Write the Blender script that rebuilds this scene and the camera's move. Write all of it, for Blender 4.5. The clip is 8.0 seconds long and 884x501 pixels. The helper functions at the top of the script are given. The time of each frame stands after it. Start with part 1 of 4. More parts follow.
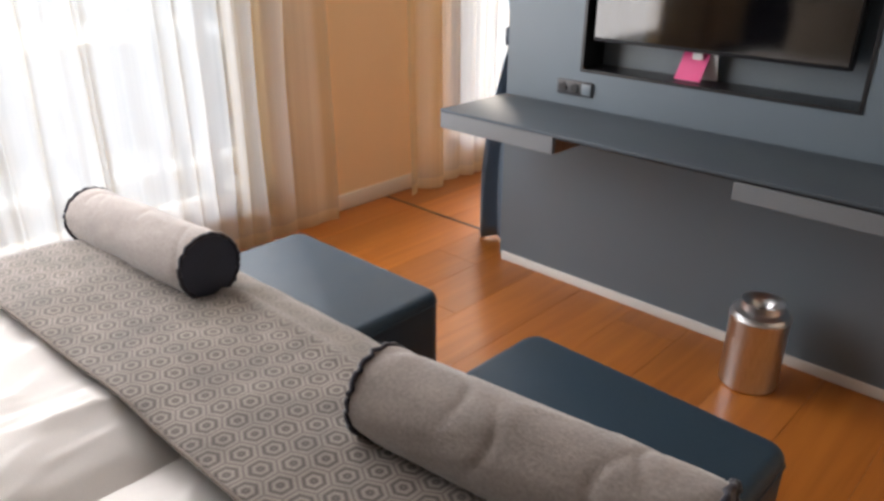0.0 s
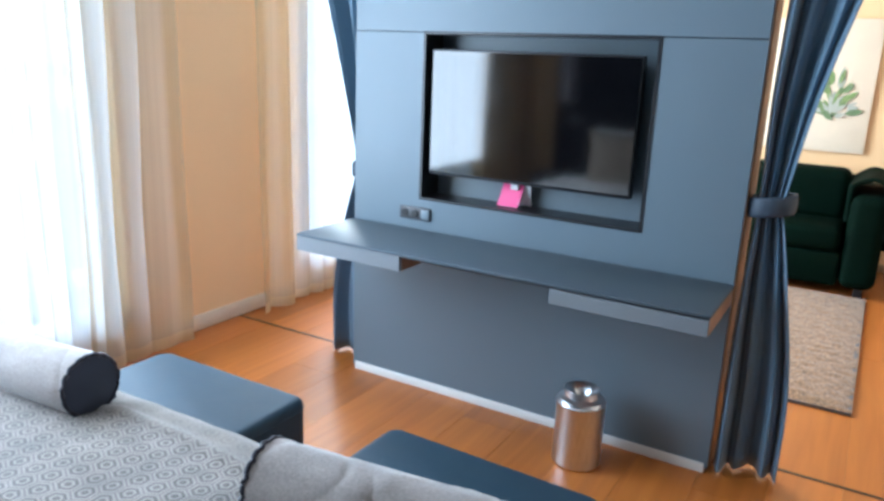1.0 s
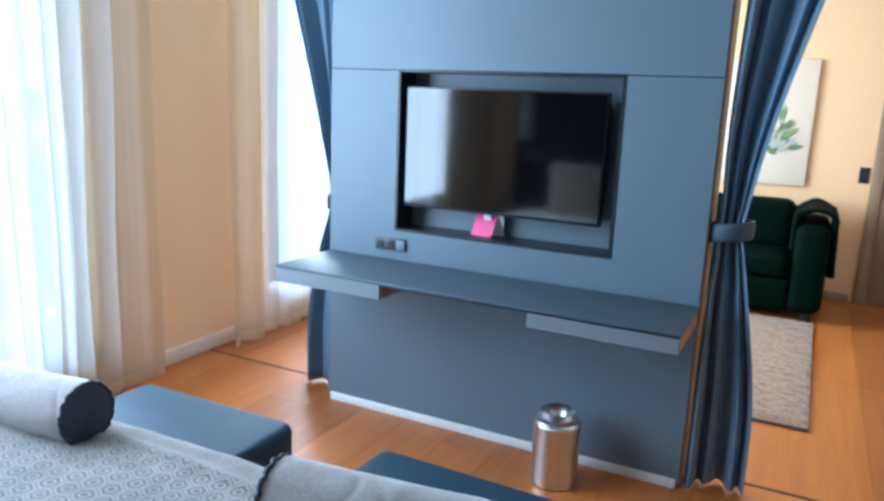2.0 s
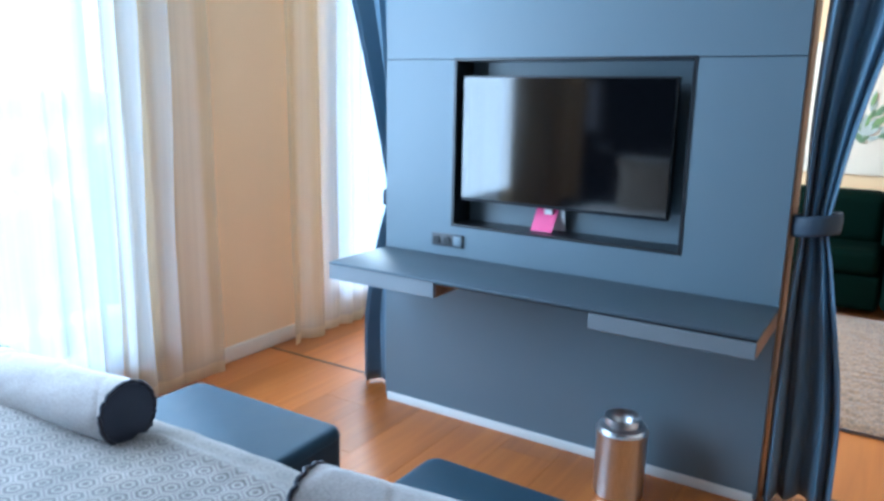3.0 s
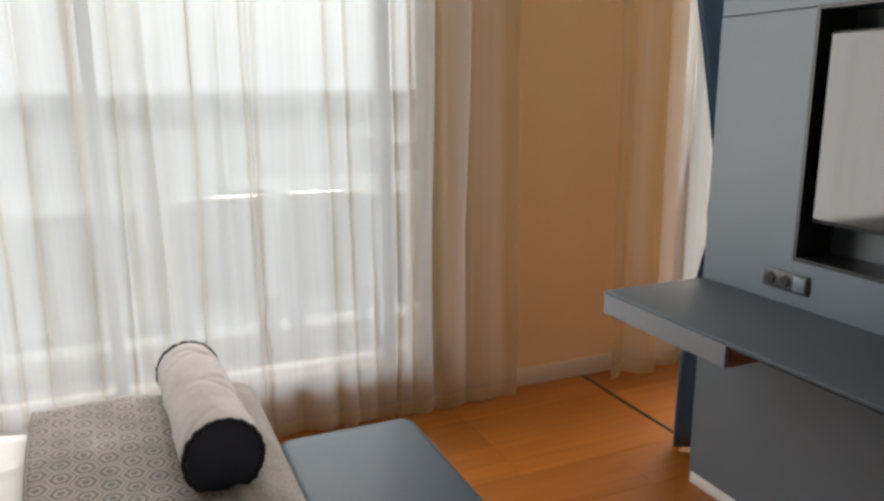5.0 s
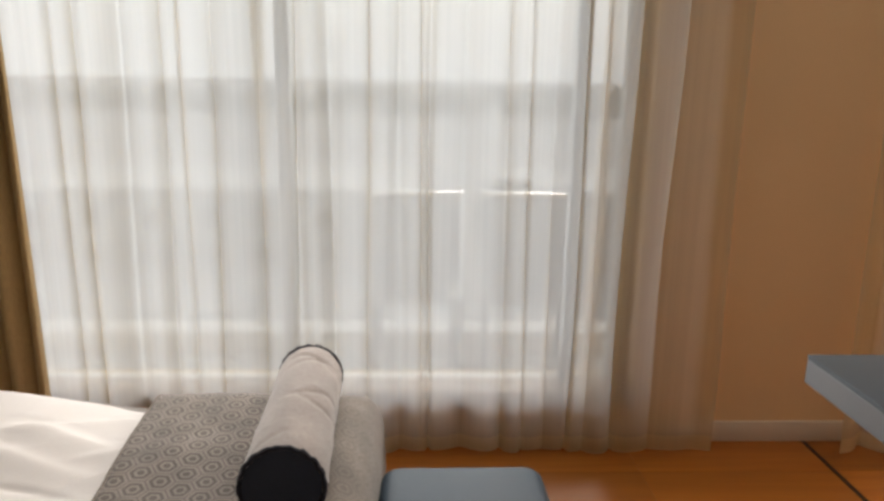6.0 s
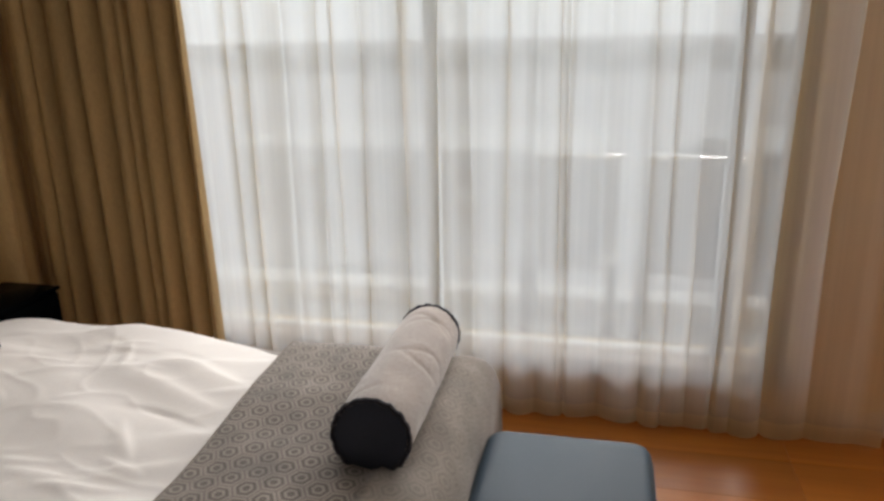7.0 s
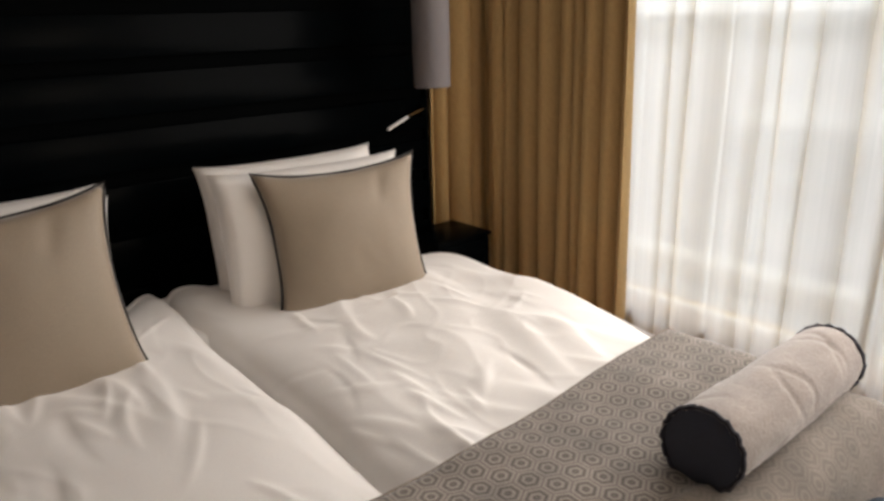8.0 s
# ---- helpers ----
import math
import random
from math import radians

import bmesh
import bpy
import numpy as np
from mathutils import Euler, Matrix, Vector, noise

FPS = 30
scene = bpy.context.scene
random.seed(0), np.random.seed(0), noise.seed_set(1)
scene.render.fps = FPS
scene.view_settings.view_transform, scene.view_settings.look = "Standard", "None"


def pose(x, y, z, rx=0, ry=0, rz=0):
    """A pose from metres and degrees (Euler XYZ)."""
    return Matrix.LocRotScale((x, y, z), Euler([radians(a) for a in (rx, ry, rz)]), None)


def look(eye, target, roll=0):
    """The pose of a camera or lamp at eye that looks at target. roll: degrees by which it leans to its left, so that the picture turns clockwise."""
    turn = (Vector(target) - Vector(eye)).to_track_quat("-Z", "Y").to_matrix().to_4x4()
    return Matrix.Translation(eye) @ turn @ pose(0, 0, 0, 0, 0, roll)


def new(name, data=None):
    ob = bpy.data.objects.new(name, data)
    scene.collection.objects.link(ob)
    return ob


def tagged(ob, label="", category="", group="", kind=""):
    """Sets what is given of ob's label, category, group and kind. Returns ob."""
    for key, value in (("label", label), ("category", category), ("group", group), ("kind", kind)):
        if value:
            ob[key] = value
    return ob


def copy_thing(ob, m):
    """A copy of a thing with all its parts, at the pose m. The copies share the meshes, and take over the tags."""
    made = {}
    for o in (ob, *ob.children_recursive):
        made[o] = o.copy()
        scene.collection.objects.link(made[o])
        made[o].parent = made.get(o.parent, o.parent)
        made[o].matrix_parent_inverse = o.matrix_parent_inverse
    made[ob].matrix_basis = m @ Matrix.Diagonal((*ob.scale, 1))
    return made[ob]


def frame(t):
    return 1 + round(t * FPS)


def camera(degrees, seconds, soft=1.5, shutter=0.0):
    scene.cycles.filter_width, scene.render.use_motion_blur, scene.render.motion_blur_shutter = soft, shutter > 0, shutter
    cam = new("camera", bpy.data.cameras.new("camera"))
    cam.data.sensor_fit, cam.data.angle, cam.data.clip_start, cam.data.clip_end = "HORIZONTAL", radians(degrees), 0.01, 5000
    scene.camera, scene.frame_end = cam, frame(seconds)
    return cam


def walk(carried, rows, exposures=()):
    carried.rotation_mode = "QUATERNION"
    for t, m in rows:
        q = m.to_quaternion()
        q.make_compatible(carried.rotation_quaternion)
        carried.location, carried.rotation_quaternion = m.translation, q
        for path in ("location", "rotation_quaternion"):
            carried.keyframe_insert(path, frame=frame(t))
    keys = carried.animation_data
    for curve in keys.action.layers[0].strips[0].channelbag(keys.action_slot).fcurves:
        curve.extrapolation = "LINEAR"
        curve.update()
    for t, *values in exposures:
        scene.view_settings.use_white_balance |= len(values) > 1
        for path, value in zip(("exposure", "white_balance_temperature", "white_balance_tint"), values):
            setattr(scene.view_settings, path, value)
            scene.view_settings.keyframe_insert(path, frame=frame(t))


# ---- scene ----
cam = camera(62.2, 8.0, soft=3.0)
PATH = [
    (0, (0.025, 0.329, 1.396), (-1.226, 1.659, 0.579), 0.4),
    (0.5, (0.132, 0.163, 1.449), (-0.944, 1.697, 0.751), 2.0),
    (1, (0.169, 0.063, 1.49), (-0.809, 1.731, 0.98), 2.3),
    (1.5, (0.146, -0.055, 1.474), (-0.749, 1.685, 1.059), 2.4),
    (1.7, (0.139, -0.076, 1.484), (-0.736, 1.675, 1.076), 2.4),
    (2.8, (0.102, -0.021, 1.444), (-0.855, 1.689, 1.047), 1.1),
    (3, (0.121, 0.061, 1.447), (-0.924, 1.714, 1.028), 1.1),
    (3.5, (0.172, 0.283, 1.448), (-1.129, 1.735, 1.002), 1.3),
    (4, (0.098, 0.489, 1.427), (-1.406, 1.717, 0.949), -0.2),
    (4.2, (0.041, 0.603, 1.414), (-1.533, 1.741, 0.937), -0.7),
    (5.3, (-0.058, 1.127, 1.385), (-1.914, 1.721, 0.932), 0.1),
    (5.5, (-0.114, 1.218, 1.388), (-2.001, 1.685, 0.916), 0.3),
    (6, (-0.216, 1.364, 1.401), (-2.16, 1.44, 0.939), 0.9),
    (6.5, (-0.217, 1.567, 1.428), (-2.123, 1.247, 0.911), 0.1),
    (7, (-0.234, 1.573, 1.414), (-2.099, 1.124, 0.848), -1.2),
    (7.5, (-0.255, 1.566, 1.4), (-1.954, 0.698, 0.8), -1.7),
    (7.8, (-0.323, 1.667, 1.419), (-1.757, 0.419, 0.798), -1.5),
    (8, (-0.353, 1.724, 1.42), (-1.573, 0.263, 0.807), -1.4),
]

# ---- light ----
EXPOSURES = [(0.0, 0.17, 6100, 15), (0.5, 0.88, 5500, 12), (1.0, 0.88, 4650, 3), (1.5, 0.8, 4400, 1), (3.0, 0.75, 4150, 0), (3.5, 0.52, 4200, 1),
             (4.0, 0.08, 4800, 8), (4.2, -0.05, 5200, 9), (5.3, -0.6, 6500, 13), (5.5, -0.63, 6600, 14), (6.5, -0.78, 6400, 13), (7.0, -0.76, 6300, 13),
             (7.5, -0.66, 6300, 13), (8.0, -0.4, 6550, 14)]
walk(cam, [(t, look(eye, target, roll)) for t, eye, target, roll in PATH], EXPOSURES)

SUN_EL, SUN_ROT = radians(38), radians(-75)
world = bpy.data.worlds.new("overcast_sky")
world.use_nodes = True
scene.world = world
wn, wl = world.node_tree.nodes, world.node_tree.links
sky = wn.new("ShaderNodeTexSky")
sky.sky_type, sky.sun_disc, sky.sun_elevation, sky.sun_rotation = "NISHITA", False, SUN_EL, SUN_ROT
sky.air_density, sky.dust_density, sky.ozone_density = 1.0, 6.0, 1.0
cloud = wn.new("ShaderNodeMix")
cloud.data_type = "RGBA"
cloud.inputs[0].default_value = 0.8
cloud.inputs[7].default_value = (13.0, 13.3, 13.6, 1)
wl.new(sky.outputs[0], cloud.inputs[6])
wl.new(cloud.outputs[2], wn["Background"].inputs[0])
wn["Background"].inputs[1].default_value = 0.12


def lamp(name, kind, power, m, colour=(1, 1, 1), size=None):
    data = bpy.data.lights.new(name, kind)
    data.energy, data.color = power, colour
    if kind == "AREA":
        data.shape, data.size, data.size_y = "RECTANGLE", size[0], size[1]
    ob = new(name, data)
    ob.matrix_world = m
    return ob


sun = lamp("sun", "SUN", 1.0, look((-8, 3, 6.5), (0, 1, 0)), (1.0, 0.95, 0.88))
sun.data.angle = radians(12)
lamp("sky_light_1", "AREA", 45, look((-3.12, 0.8, 1.3), (0, 0.8, 1.3)), (0.93, 0.97, 1.0), (2.3, 2.1))
lamp("sky_light_2", "AREA", 45, look((-3.12, 4.53, 1.3), (0, 4.53, 1.3)), (0.93, 0.97, 1.0), (2.0, 2.1))
# Added fill lamps before the voile, standing in for light it scatters inwards.
lamp("voile_fill_1", "AREA", 50, look((-2.62, 1.1, 1.6), (0, 1.1, 1.6)), (1.0, 0.94, 0.85), (2.0, 1.8))
lamp("voile_fill_2", "AREA", 120, look((-2.62, 4.5, 1.6), (0, 4.5, 1.6)), (1.0, 0.87, 0.68), (2.1, 1.8))

# ---- materials ----


def material(name):
    m = bpy.data.materials.new(name)
    m.use_nodes = True
    return m, m.node_tree.nodes, m.node_tree.links, m.node_tree.nodes["Principled BSDF"]


def surface(name, colour, rough=0.6, vary=0.12, scale=6.0, grain=0.06, grain_scale=180.0, bump=0.15, metal=0.0, stretch=(1, 1, 1), sheen=0.0, coat=0.0, spec=0.5):
    """Base colour with slow and fine variation, and a fine relief."""
    m, n, l, b = material(name)
    co = n.new("ShaderNodeTexCoord")
    mp = n.new("ShaderNodeMapping")
    mp.inputs["Scale"].default_value = stretch
    l.new(co.outputs["Object"], mp.inputs[0])
    big, fine = n.new("ShaderNodeTexNoise"), n.new("ShaderNodeTexNoise")
    big.inputs["Scale"].default_value, big.inputs["Detail"].default_value = scale, 4
    fine.inputs["Scale"].default_value, fine.inputs["Detail"].default_value = grain_scale, 3
    l.new(mp.outputs[0], big.inputs["Vector"])
    l.new(mp.outputs[0], fine.inputs["Vector"])
    c = Vector(colour)
    ramp = n.new("ShaderNodeMix")
    ramp.data_type = "RGBA"
    ramp.inputs[6].default_value = (*(c * (1 - vary)), 1)
    ramp.inputs[7].default_value = (*[min(1, v) for v in c * (1 + vary)], 1)
    l.new(big.outputs[0], ramp.inputs[0])
    ramp2 = n.new("ShaderNodeMix")
    ramp2.data_type, ramp2.blend_type = "RGBA", "MULTIPLY"
    ramp2.inputs[0].default_value = 1.0
    gr = n.new("ShaderNodeMapRange")
    gr.inputs["From Min"].default_value, gr.inputs["From Max"].default_value = 0.3, 0.7
    gr.inputs["To Min"].default_value, gr.inputs["To Max"].default_value = 1 - grain * 2, 1.0
    l.new(fine.outputs[0], gr.inputs[0])
    l.new(ramp.outputs[2], ramp2.inputs[6])
    l.new(gr.outputs[0], ramp2.inputs[7])
    l.new(ramp2.outputs[2], b.inputs["Base Color"])
    rr = n.new("ShaderNodeMapRange")
    rr.inputs["To Min"].default_value, rr.inputs["To Max"].default_value = max(0.02, rough - 0.08), min(1, rough + 0.08)
    l.new(big.outputs[0], rr.inputs[0])
    l.new(rr.outputs[0], b.inputs["Roughness"])
    b.inputs["Metallic"].default_value = metal
    b.inputs["Specular IOR Level"].default_value = spec
    if sheen:
        b.inputs["Sheen Weight"].default_value, b.inputs["Sheen Roughness"].default_value = sheen, 0.4
    if coat:
        b.inputs["Coat Weight"].default_value, b.inputs["Coat Roughness"].default_value = coat, 0.08
    if bump:
        bp = n.new("ShaderNodeBump")
        bp.inputs["Strength"].default_value, bp.inputs["Distance"].default_value = bump, 0.004
        l.new(fine.outputs[0], bp.inputs["Height"])
        l.new(bp.outputs[0], b.inputs["Normal"])
    return m


def sheer_material(name, colour, back, clear):
    """Thin voile: part of the light goes straight on, part is scattered through and back. Fine vertical threads vary it."""
    m, n, l, b = material(name)
    n.remove(b)
    out = n["Material Output"]
    co = n.new("ShaderNodeTexCoord")
    mp = n.new("ShaderNodeMapping")
    mp.inputs["Scale"].default_value = (60, 60, 0.6)
    l.new(co.outputs["Object"], mp.inputs[0])
    no = n.new("ShaderNodeTexNoise")
    no.inputs["Scale"].default_value, no.inputs["Detail"].default_value = 1.0, 3
    l.new(mp.outputs[0], no.inputs["Vector"])
    mr = n.new("ShaderNodeMapRange")
    mr.inputs["To Min"].default_value, mr.inputs["To Max"].default_value = clear - 0.06, clear + 0.06
    l.new(no.outputs[0], mr.inputs[0])
    tr, df, tp = n.new("ShaderNodeBsdfTranslucent"), n.new("ShaderNodeBsdfDiffuse"), n.new("ShaderNodeBsdfTransparent")
    tr.inputs[0].default_value, df.inputs[0].default_value = (*colour, 1), (*back, 1)
    a, c = n.new("ShaderNodeMixShader"), n.new("ShaderNodeMixShader")
    a.inputs[0].default_value = 0.25
    l.new(tr.outputs[0], a.inputs[1])
    l.new(df.outputs[0], a.inputs[2])
    tp.inputs[0].default_value = (0.98, 0.975, 0.955, 1)
    l.new(mr.outputs[0], c.inputs[0])
    l.new(a.outputs[0], c.inputs[1])
    l.new(tp.outputs[0], c.inputs[2])
    l.new(c.outputs[0], out.inputs[0])
    return m


def glass_material(name):
    m, n, l, b = material(name)
    n.remove(b)
    tp, gl, mx, fr = n.new("ShaderNodeBsdfTransparent"), n.new("ShaderNodeBsdfGlossy"), n.new("ShaderNodeMixShader"), n.new("ShaderNodeFresnel")
    gl.inputs["Roughness"].default_value = 0.01
    tp.inputs[0].default_value = (0.94, 0.96, 0.95, 1)
    l.new(fr.outputs[0], mx.inputs[0])
    l.new(tp.outputs[0], mx.inputs[1])
    l.new(gl.outputs[0], mx.inputs[2])
    l.new(mx.outputs[0], n["Material Output"].inputs[0])
    return m


def wood_material(name, colour, dark, rough, along="Y", coat=0.15):
    """Planed oak: long grain along one axis, tone varied from board to board."""
    m, n, l, b = material(name)
    co, mp = n.new("ShaderNodeTexCoord"), n.new("ShaderNodeMapping")
    mp.inputs["Scale"].default_value = {"Y": (22, 1.3, 22), "X": (1.3, 22, 22), "Z": (22, 22, 1.3)}[along]
    l.new(co.outputs["Object"], mp.inputs[0])
    info = n.new("ShaderNodeObjectInfo")
    add = n.new("ShaderNodeVectorMath")
    sc = n.new("ShaderNodeVectorMath")
    sc.operation = "SCALE"
    sc.inputs[0].default_value = (7.0, 13.0, 5.0)
    l.new(info.outputs["Random"], sc.inputs["Scale"])
    l.new(mp.outputs[0], add.inputs[0])
    l.new(sc.outputs[0], add.inputs[1])
    no = n.new("ShaderNodeTexNoise")
    no.inputs["Scale"].default_value, no.inputs["Detail"].default_value, no.inputs["Distortion"].default_value = 1.0, 6, 0.6
    l.new(add.outputs[0], no.inputs["Vector"])
    ramp = n.new("ShaderNodeValToRGB")
    ramp.color_ramp.elements[0].position, ramp.color_ramp.elements[1].position = 0.32, 0.7
    ramp.color_ramp.elements[0].color, ramp.color_ramp.elements[1].color = (*dark, 1), (*colour, 1)
    l.new(no.outputs[0], ramp.inputs[0])
    hs = n.new("ShaderNodeHueSaturation")
    mr = n.new("ShaderNodeMapRange")
    mr.inputs["To Min"].default_value, mr.inputs["To Max"].default_value = 0.82, 1.14
    l.new(info.outputs["Random"], mr.inputs[0])
    l.new(mr.outputs[0], hs.inputs["Value"])
    l.new(ramp.outputs[0], hs.inputs["Color"])
    l.new(hs.outputs[0], b.inputs["Base Color"])
    rr = n.new("ShaderNodeMapRange")
    rr.inputs["To Min"].default_value, rr.inputs["To Max"].default_value = rough - 0.02, rough + 0.06
    l.new(no.outputs[0], rr.inputs[0])
    l.new(rr.outputs[0], b.inputs["Roughness"])
    b.inputs["Coat Weight"].default_value, b.inputs["Coat Roughness"].default_value = coat, 0.25
    bp = n.new("ShaderNodeBump")
    bp.inputs["Strength"].default_value, bp.inputs["Distance"].default_value = 0.12, 0.002
    l.new(no.outputs[0], bp.inputs["Height"])
    l.new(bp.outputs[0], b.inputs["Normal"])
    return m


def hexagon_material(name, ground, line, size):
    """Woven cloth with nested hexagons, from the cloth's own UV in metres."""
    m, n, l, b = material(name)
    uv = n.new("ShaderNodeUVMap")

    def vm(op, a, v=None):
        k = n.new("ShaderNodeVectorMath")
        k.operation = op
        l.new(a, k.inputs[0])
        if v is not None:
            if isinstance(v, tuple):
                k.inputs[1].default_value = v
            else:
                l.new(v, k.inputs[1])
        return k

    def mt(op, a, v=None):
        k = n.new("ShaderNodeMath")
        k.operation = op
        for i, q in enumerate((a, v)):
            if q is None:
                continue
            if isinstance(q, (int, float)):
                k.inputs[i].default_value = q
            else:
                l.new(q, k.inputs[i])
        return k.outputs[0]

    wob = n.new("ShaderNodeTexNoise")
    wob.inputs["Scale"].default_value = 9.0
    l.new(uv.outputs[0], wob.inputs["Vector"])
    ws = vm("SCALE", wob.outputs["Color"])
    ws.inputs["Scale"].default_value = 0.006
    p0 = vm("ADD", uv.outputs[0], ws.outputs[0])
    p = vm("SCALE", p0.outputs[0])
    p.inputs["Scale"].default_value = 1.0 / size
    s = (1.0, 1.7320508, 1.0)
    half = (0.5, 0.8660254, 0.5)
    off = vm("ADD", p.outputs[0], (200.0, 200.0 * 1.7320508, 0.0))
    off2 = vm("ADD", off.outputs[0], half)
    dists = []
    for q in (off, off2):
        w = vm("SUBTRACT", vm("MODULO", q.outputs[0], s).outputs[0], half)
        ab = vm("ABSOLUTE", w.outputs[0])
        sp = n.new("ShaderNodeSeparateXYZ")
        l.new(ab.outputs[0], sp.inputs[0])
        d = mt("MAXIMUM", sp.outputs[0], mt("ADD", mt("MULTIPLY", sp.outputs[0], 0.5), mt("MULTIPLY", sp.outputs[1], 0.8660254)))
        dists.append(d)
    d = mt("MINIMUM", dists[0], dists[1])
    rings = mt("FRACT", mt("ADD", mt("MULTIPLY", d, 4.35), 0.673))
    tri = mt("ABSOLUTE", mt("SUBTRACT", rings, 0.5))
    ramp = n.new("ShaderNodeValToRGB")
    ramp.color_ramp.elements[0].position, ramp.color_ramp.elements[1].position = 0.08, 0.40
    ramp.color_ramp.elements[0].color, ramp.color_ramp.elements[1].color = (*line, 1), (*ground, 1)
    l.new(tri, ramp.inputs[0])
    border = n.new("ShaderNodeSeparateXYZ")
    l.new(p0.outputs[0], border.inputs[0])
    plain = n.new("ShaderNodeMapRange")
    plain.inputs["From Min"].default_value, plain.inputs["From Max"].default_value, plain.inputs["To Max"].default_value = 1.09, 1.115, 0.65
    l.new(border.outputs[1], plain.inputs[0])
    faint = n.new("ShaderNodeMix")
    faint.data_type = "RGBA"
    l.new(plain.outputs[0], faint.inputs[0])
    l.new(ramp.outputs[0], faint.inputs[6])
    faint.inputs[7].default_value = (*[0.35 * a + 0.65 * b for a, b in zip(ground, line)], 1)
    fine = n.new("ShaderNodeTexNoise")
    fine.inputs["Scale"].default_value, fine.inputs["Detail"].default_value = 420, 2
    l.new(uv.outputs[0], fine.inputs["Vector"])
    patch = n.new("ShaderNodeTexNoise")
    patch.inputs["Scale"].default_value, patch.inputs["Detail"].default_value = 11, 5
    l.new(uv.outputs[0], patch.inputs["Vector"])
    f1 = n.new("ShaderNodeMapRange")
    f1.inputs["From Min"].default_value, f1.inputs["From Max"].default_value, f1.inputs["To Min"].default_value, f1.inputs["To Max"].default_value = 0.3, 0.7, 0.72, 1.1
    l.new(fine.outputs[0], f1.inputs[0])
    f2 = n.new("ShaderNodeMapRange")
    f2.inputs["From Min"].default_value, f2.inputs["From Max"].default_value, f2.inputs["To Min"].default_value, f2.inputs["To Max"].default_value = 0.3, 0.7, 0.74, 1.16
    l.new(patch.outputs[0], f2.inputs[0])
    mul = vm("MULTIPLY", faint.outputs[2], f1.outputs[0])
    mul2 = vm("MULTIPLY", mul.outputs[0], f2.outputs[0])
    l.new(mul2.outputs[0], b.inputs["Base Color"])
    b.inputs["Roughness"].default_value = 0.85
    b.inputs["Sheen Weight"].default_value = 0.25
    hsum = mt("ADD", mt("MULTIPLY", tri, -0.6), mt("MULTIPLY", fine.outputs[0], 0.5))
    bp = n.new("ShaderNodeBump")
    bp.inputs["Strength"].default_value, bp.inputs["Distance"].default_value = 0.35, 0.003
    l.new(hsum, bp.inputs["Height"])
    l.new(bp.outputs[0], b.inputs["Normal"])
    return m


PAINT = surface("beige_wall_paint", (0.84, 0.60, 0.35), 0.75, 0.04, 2.0, 0.02, 220, 0.12)
CREAM = surface("cream_wall_paint", (0.84, 0.56, 0.29), 0.75, 0.04, 2.0, 0.02, 220, 0.12)
WHITE = surface("white_paint", (0.78, 0.77, 0.74), 0.5, 0.04, 3.0, 0.03, 200, 0.08)
SKIRT = surface("warm_white_paint", (0.72, 0.63, 0.53), 0.5, 0.04, 3.0, 0.03, 200, 0.08)
CEILING = surface("ceiling_paint", (0.62, 0.61, 0.59), 0.85, 0.03, 2.0, 0.02, 240, 0.1)
PANEL = surface("grey_laminate", (0.146, 0.185, 0.220), 0.42, 0.05, 1.6, 0.05, 300, 0.06)
DESK = surface("grey_desk_laminate", (0.094, 0.116, 0.138), 0.55, 0.03, 1.0, 0.05, 260, 0.05, spec=0.25)
DRAWER = surface("pale_grey_drawer_front", (0.205, 0.218, 0.235), 0.38, 0.04, 2.5, 0.04, 260, 0.05)
BLACK = surface("black_trim", (0.012, 0.012, 0.014), 0.35, 0.1, 10, 0.05, 200, 0.05)
CAVITY = surface("lightened_recess_grey", (0.17, 0.205, 0.235), 0.35, 0.06, 3, 0.04, 200, 0.05)
SOCKET = surface("anthracite_plastic", (0.055, 0.055, 0.06), 0.4, 0.06, 10, 0.04, 200, 0.05)
SCREEN = surface("black_tv_glass", (0.003, 0.003, 0.004), 0.05, 0.02, 2, 0.0, 100, 0.0, spec=1.0)
OAK = wood_material("oak_floorboard", (0.44, 0.150, 0.020), (0.34, 0.105, 0.012), 0.34, "Y", 0.10)
OAK_EDGE = wood_material("oak_edge", (0.42, 0.24, 0.13), (0.28, 0.14, 0.06), 0.45, "Z", 0.05)
SHEER = sheer_material("cream_voile", (0.83, 0.825, 0.81), (0.80, 0.59, 0.23), 0.41)
HEM = sheer_material("voile_hem", (0.84, 0.80, 0.68), (0.80, 0.64, 0.32), 0.27)
DRAPE = surface("brown_drape_cloth", (0.52, 0.35, 0.15), 0.85, 0.12, 5, 0.1, 320, 0.25, sheen=0.05, stretch=(1, 1, 0.15))
NAVY_CLOTH = surface("slate_blue_curtain_cloth", (0.135, 0.205, 0.285), 0.6, 0.05, 5, 0.06, 320, 0.2, sheen=0.3, stretch=(1, 1, 0.2))
TIE_CLOTH = surface("dark_blue_tieback_cloth", (0.035, 0.05, 0.075), 0.6, 0.12, 5, 0.1, 320, 0.2)
OTTO = surface("blue_grey_leatherette", (0.024, 0.050, 0.078), 0.52, 0.08, 8, 0.08, 240, 0.2, sheen=0.03, spec=0.35)
FLEECE = surface("grey_fleece", (0.36, 0.315, 0.29), 0.95, 0.3, 10, 0.12, 150, 0.4, sheen=0.5)
VELVET = surface("dark_navy_velvet", (0.022, 0.022, 0.038), 0.7, 0.15, 20, 0.1, 300, 0.3, sheen=0.4)
ENDCAP = surface("plum_grey_velvet", (0.036, 0.044, 0.072), 0.75, 0.15, 20, 0.1, 300, 0.3, sheen=0.25)
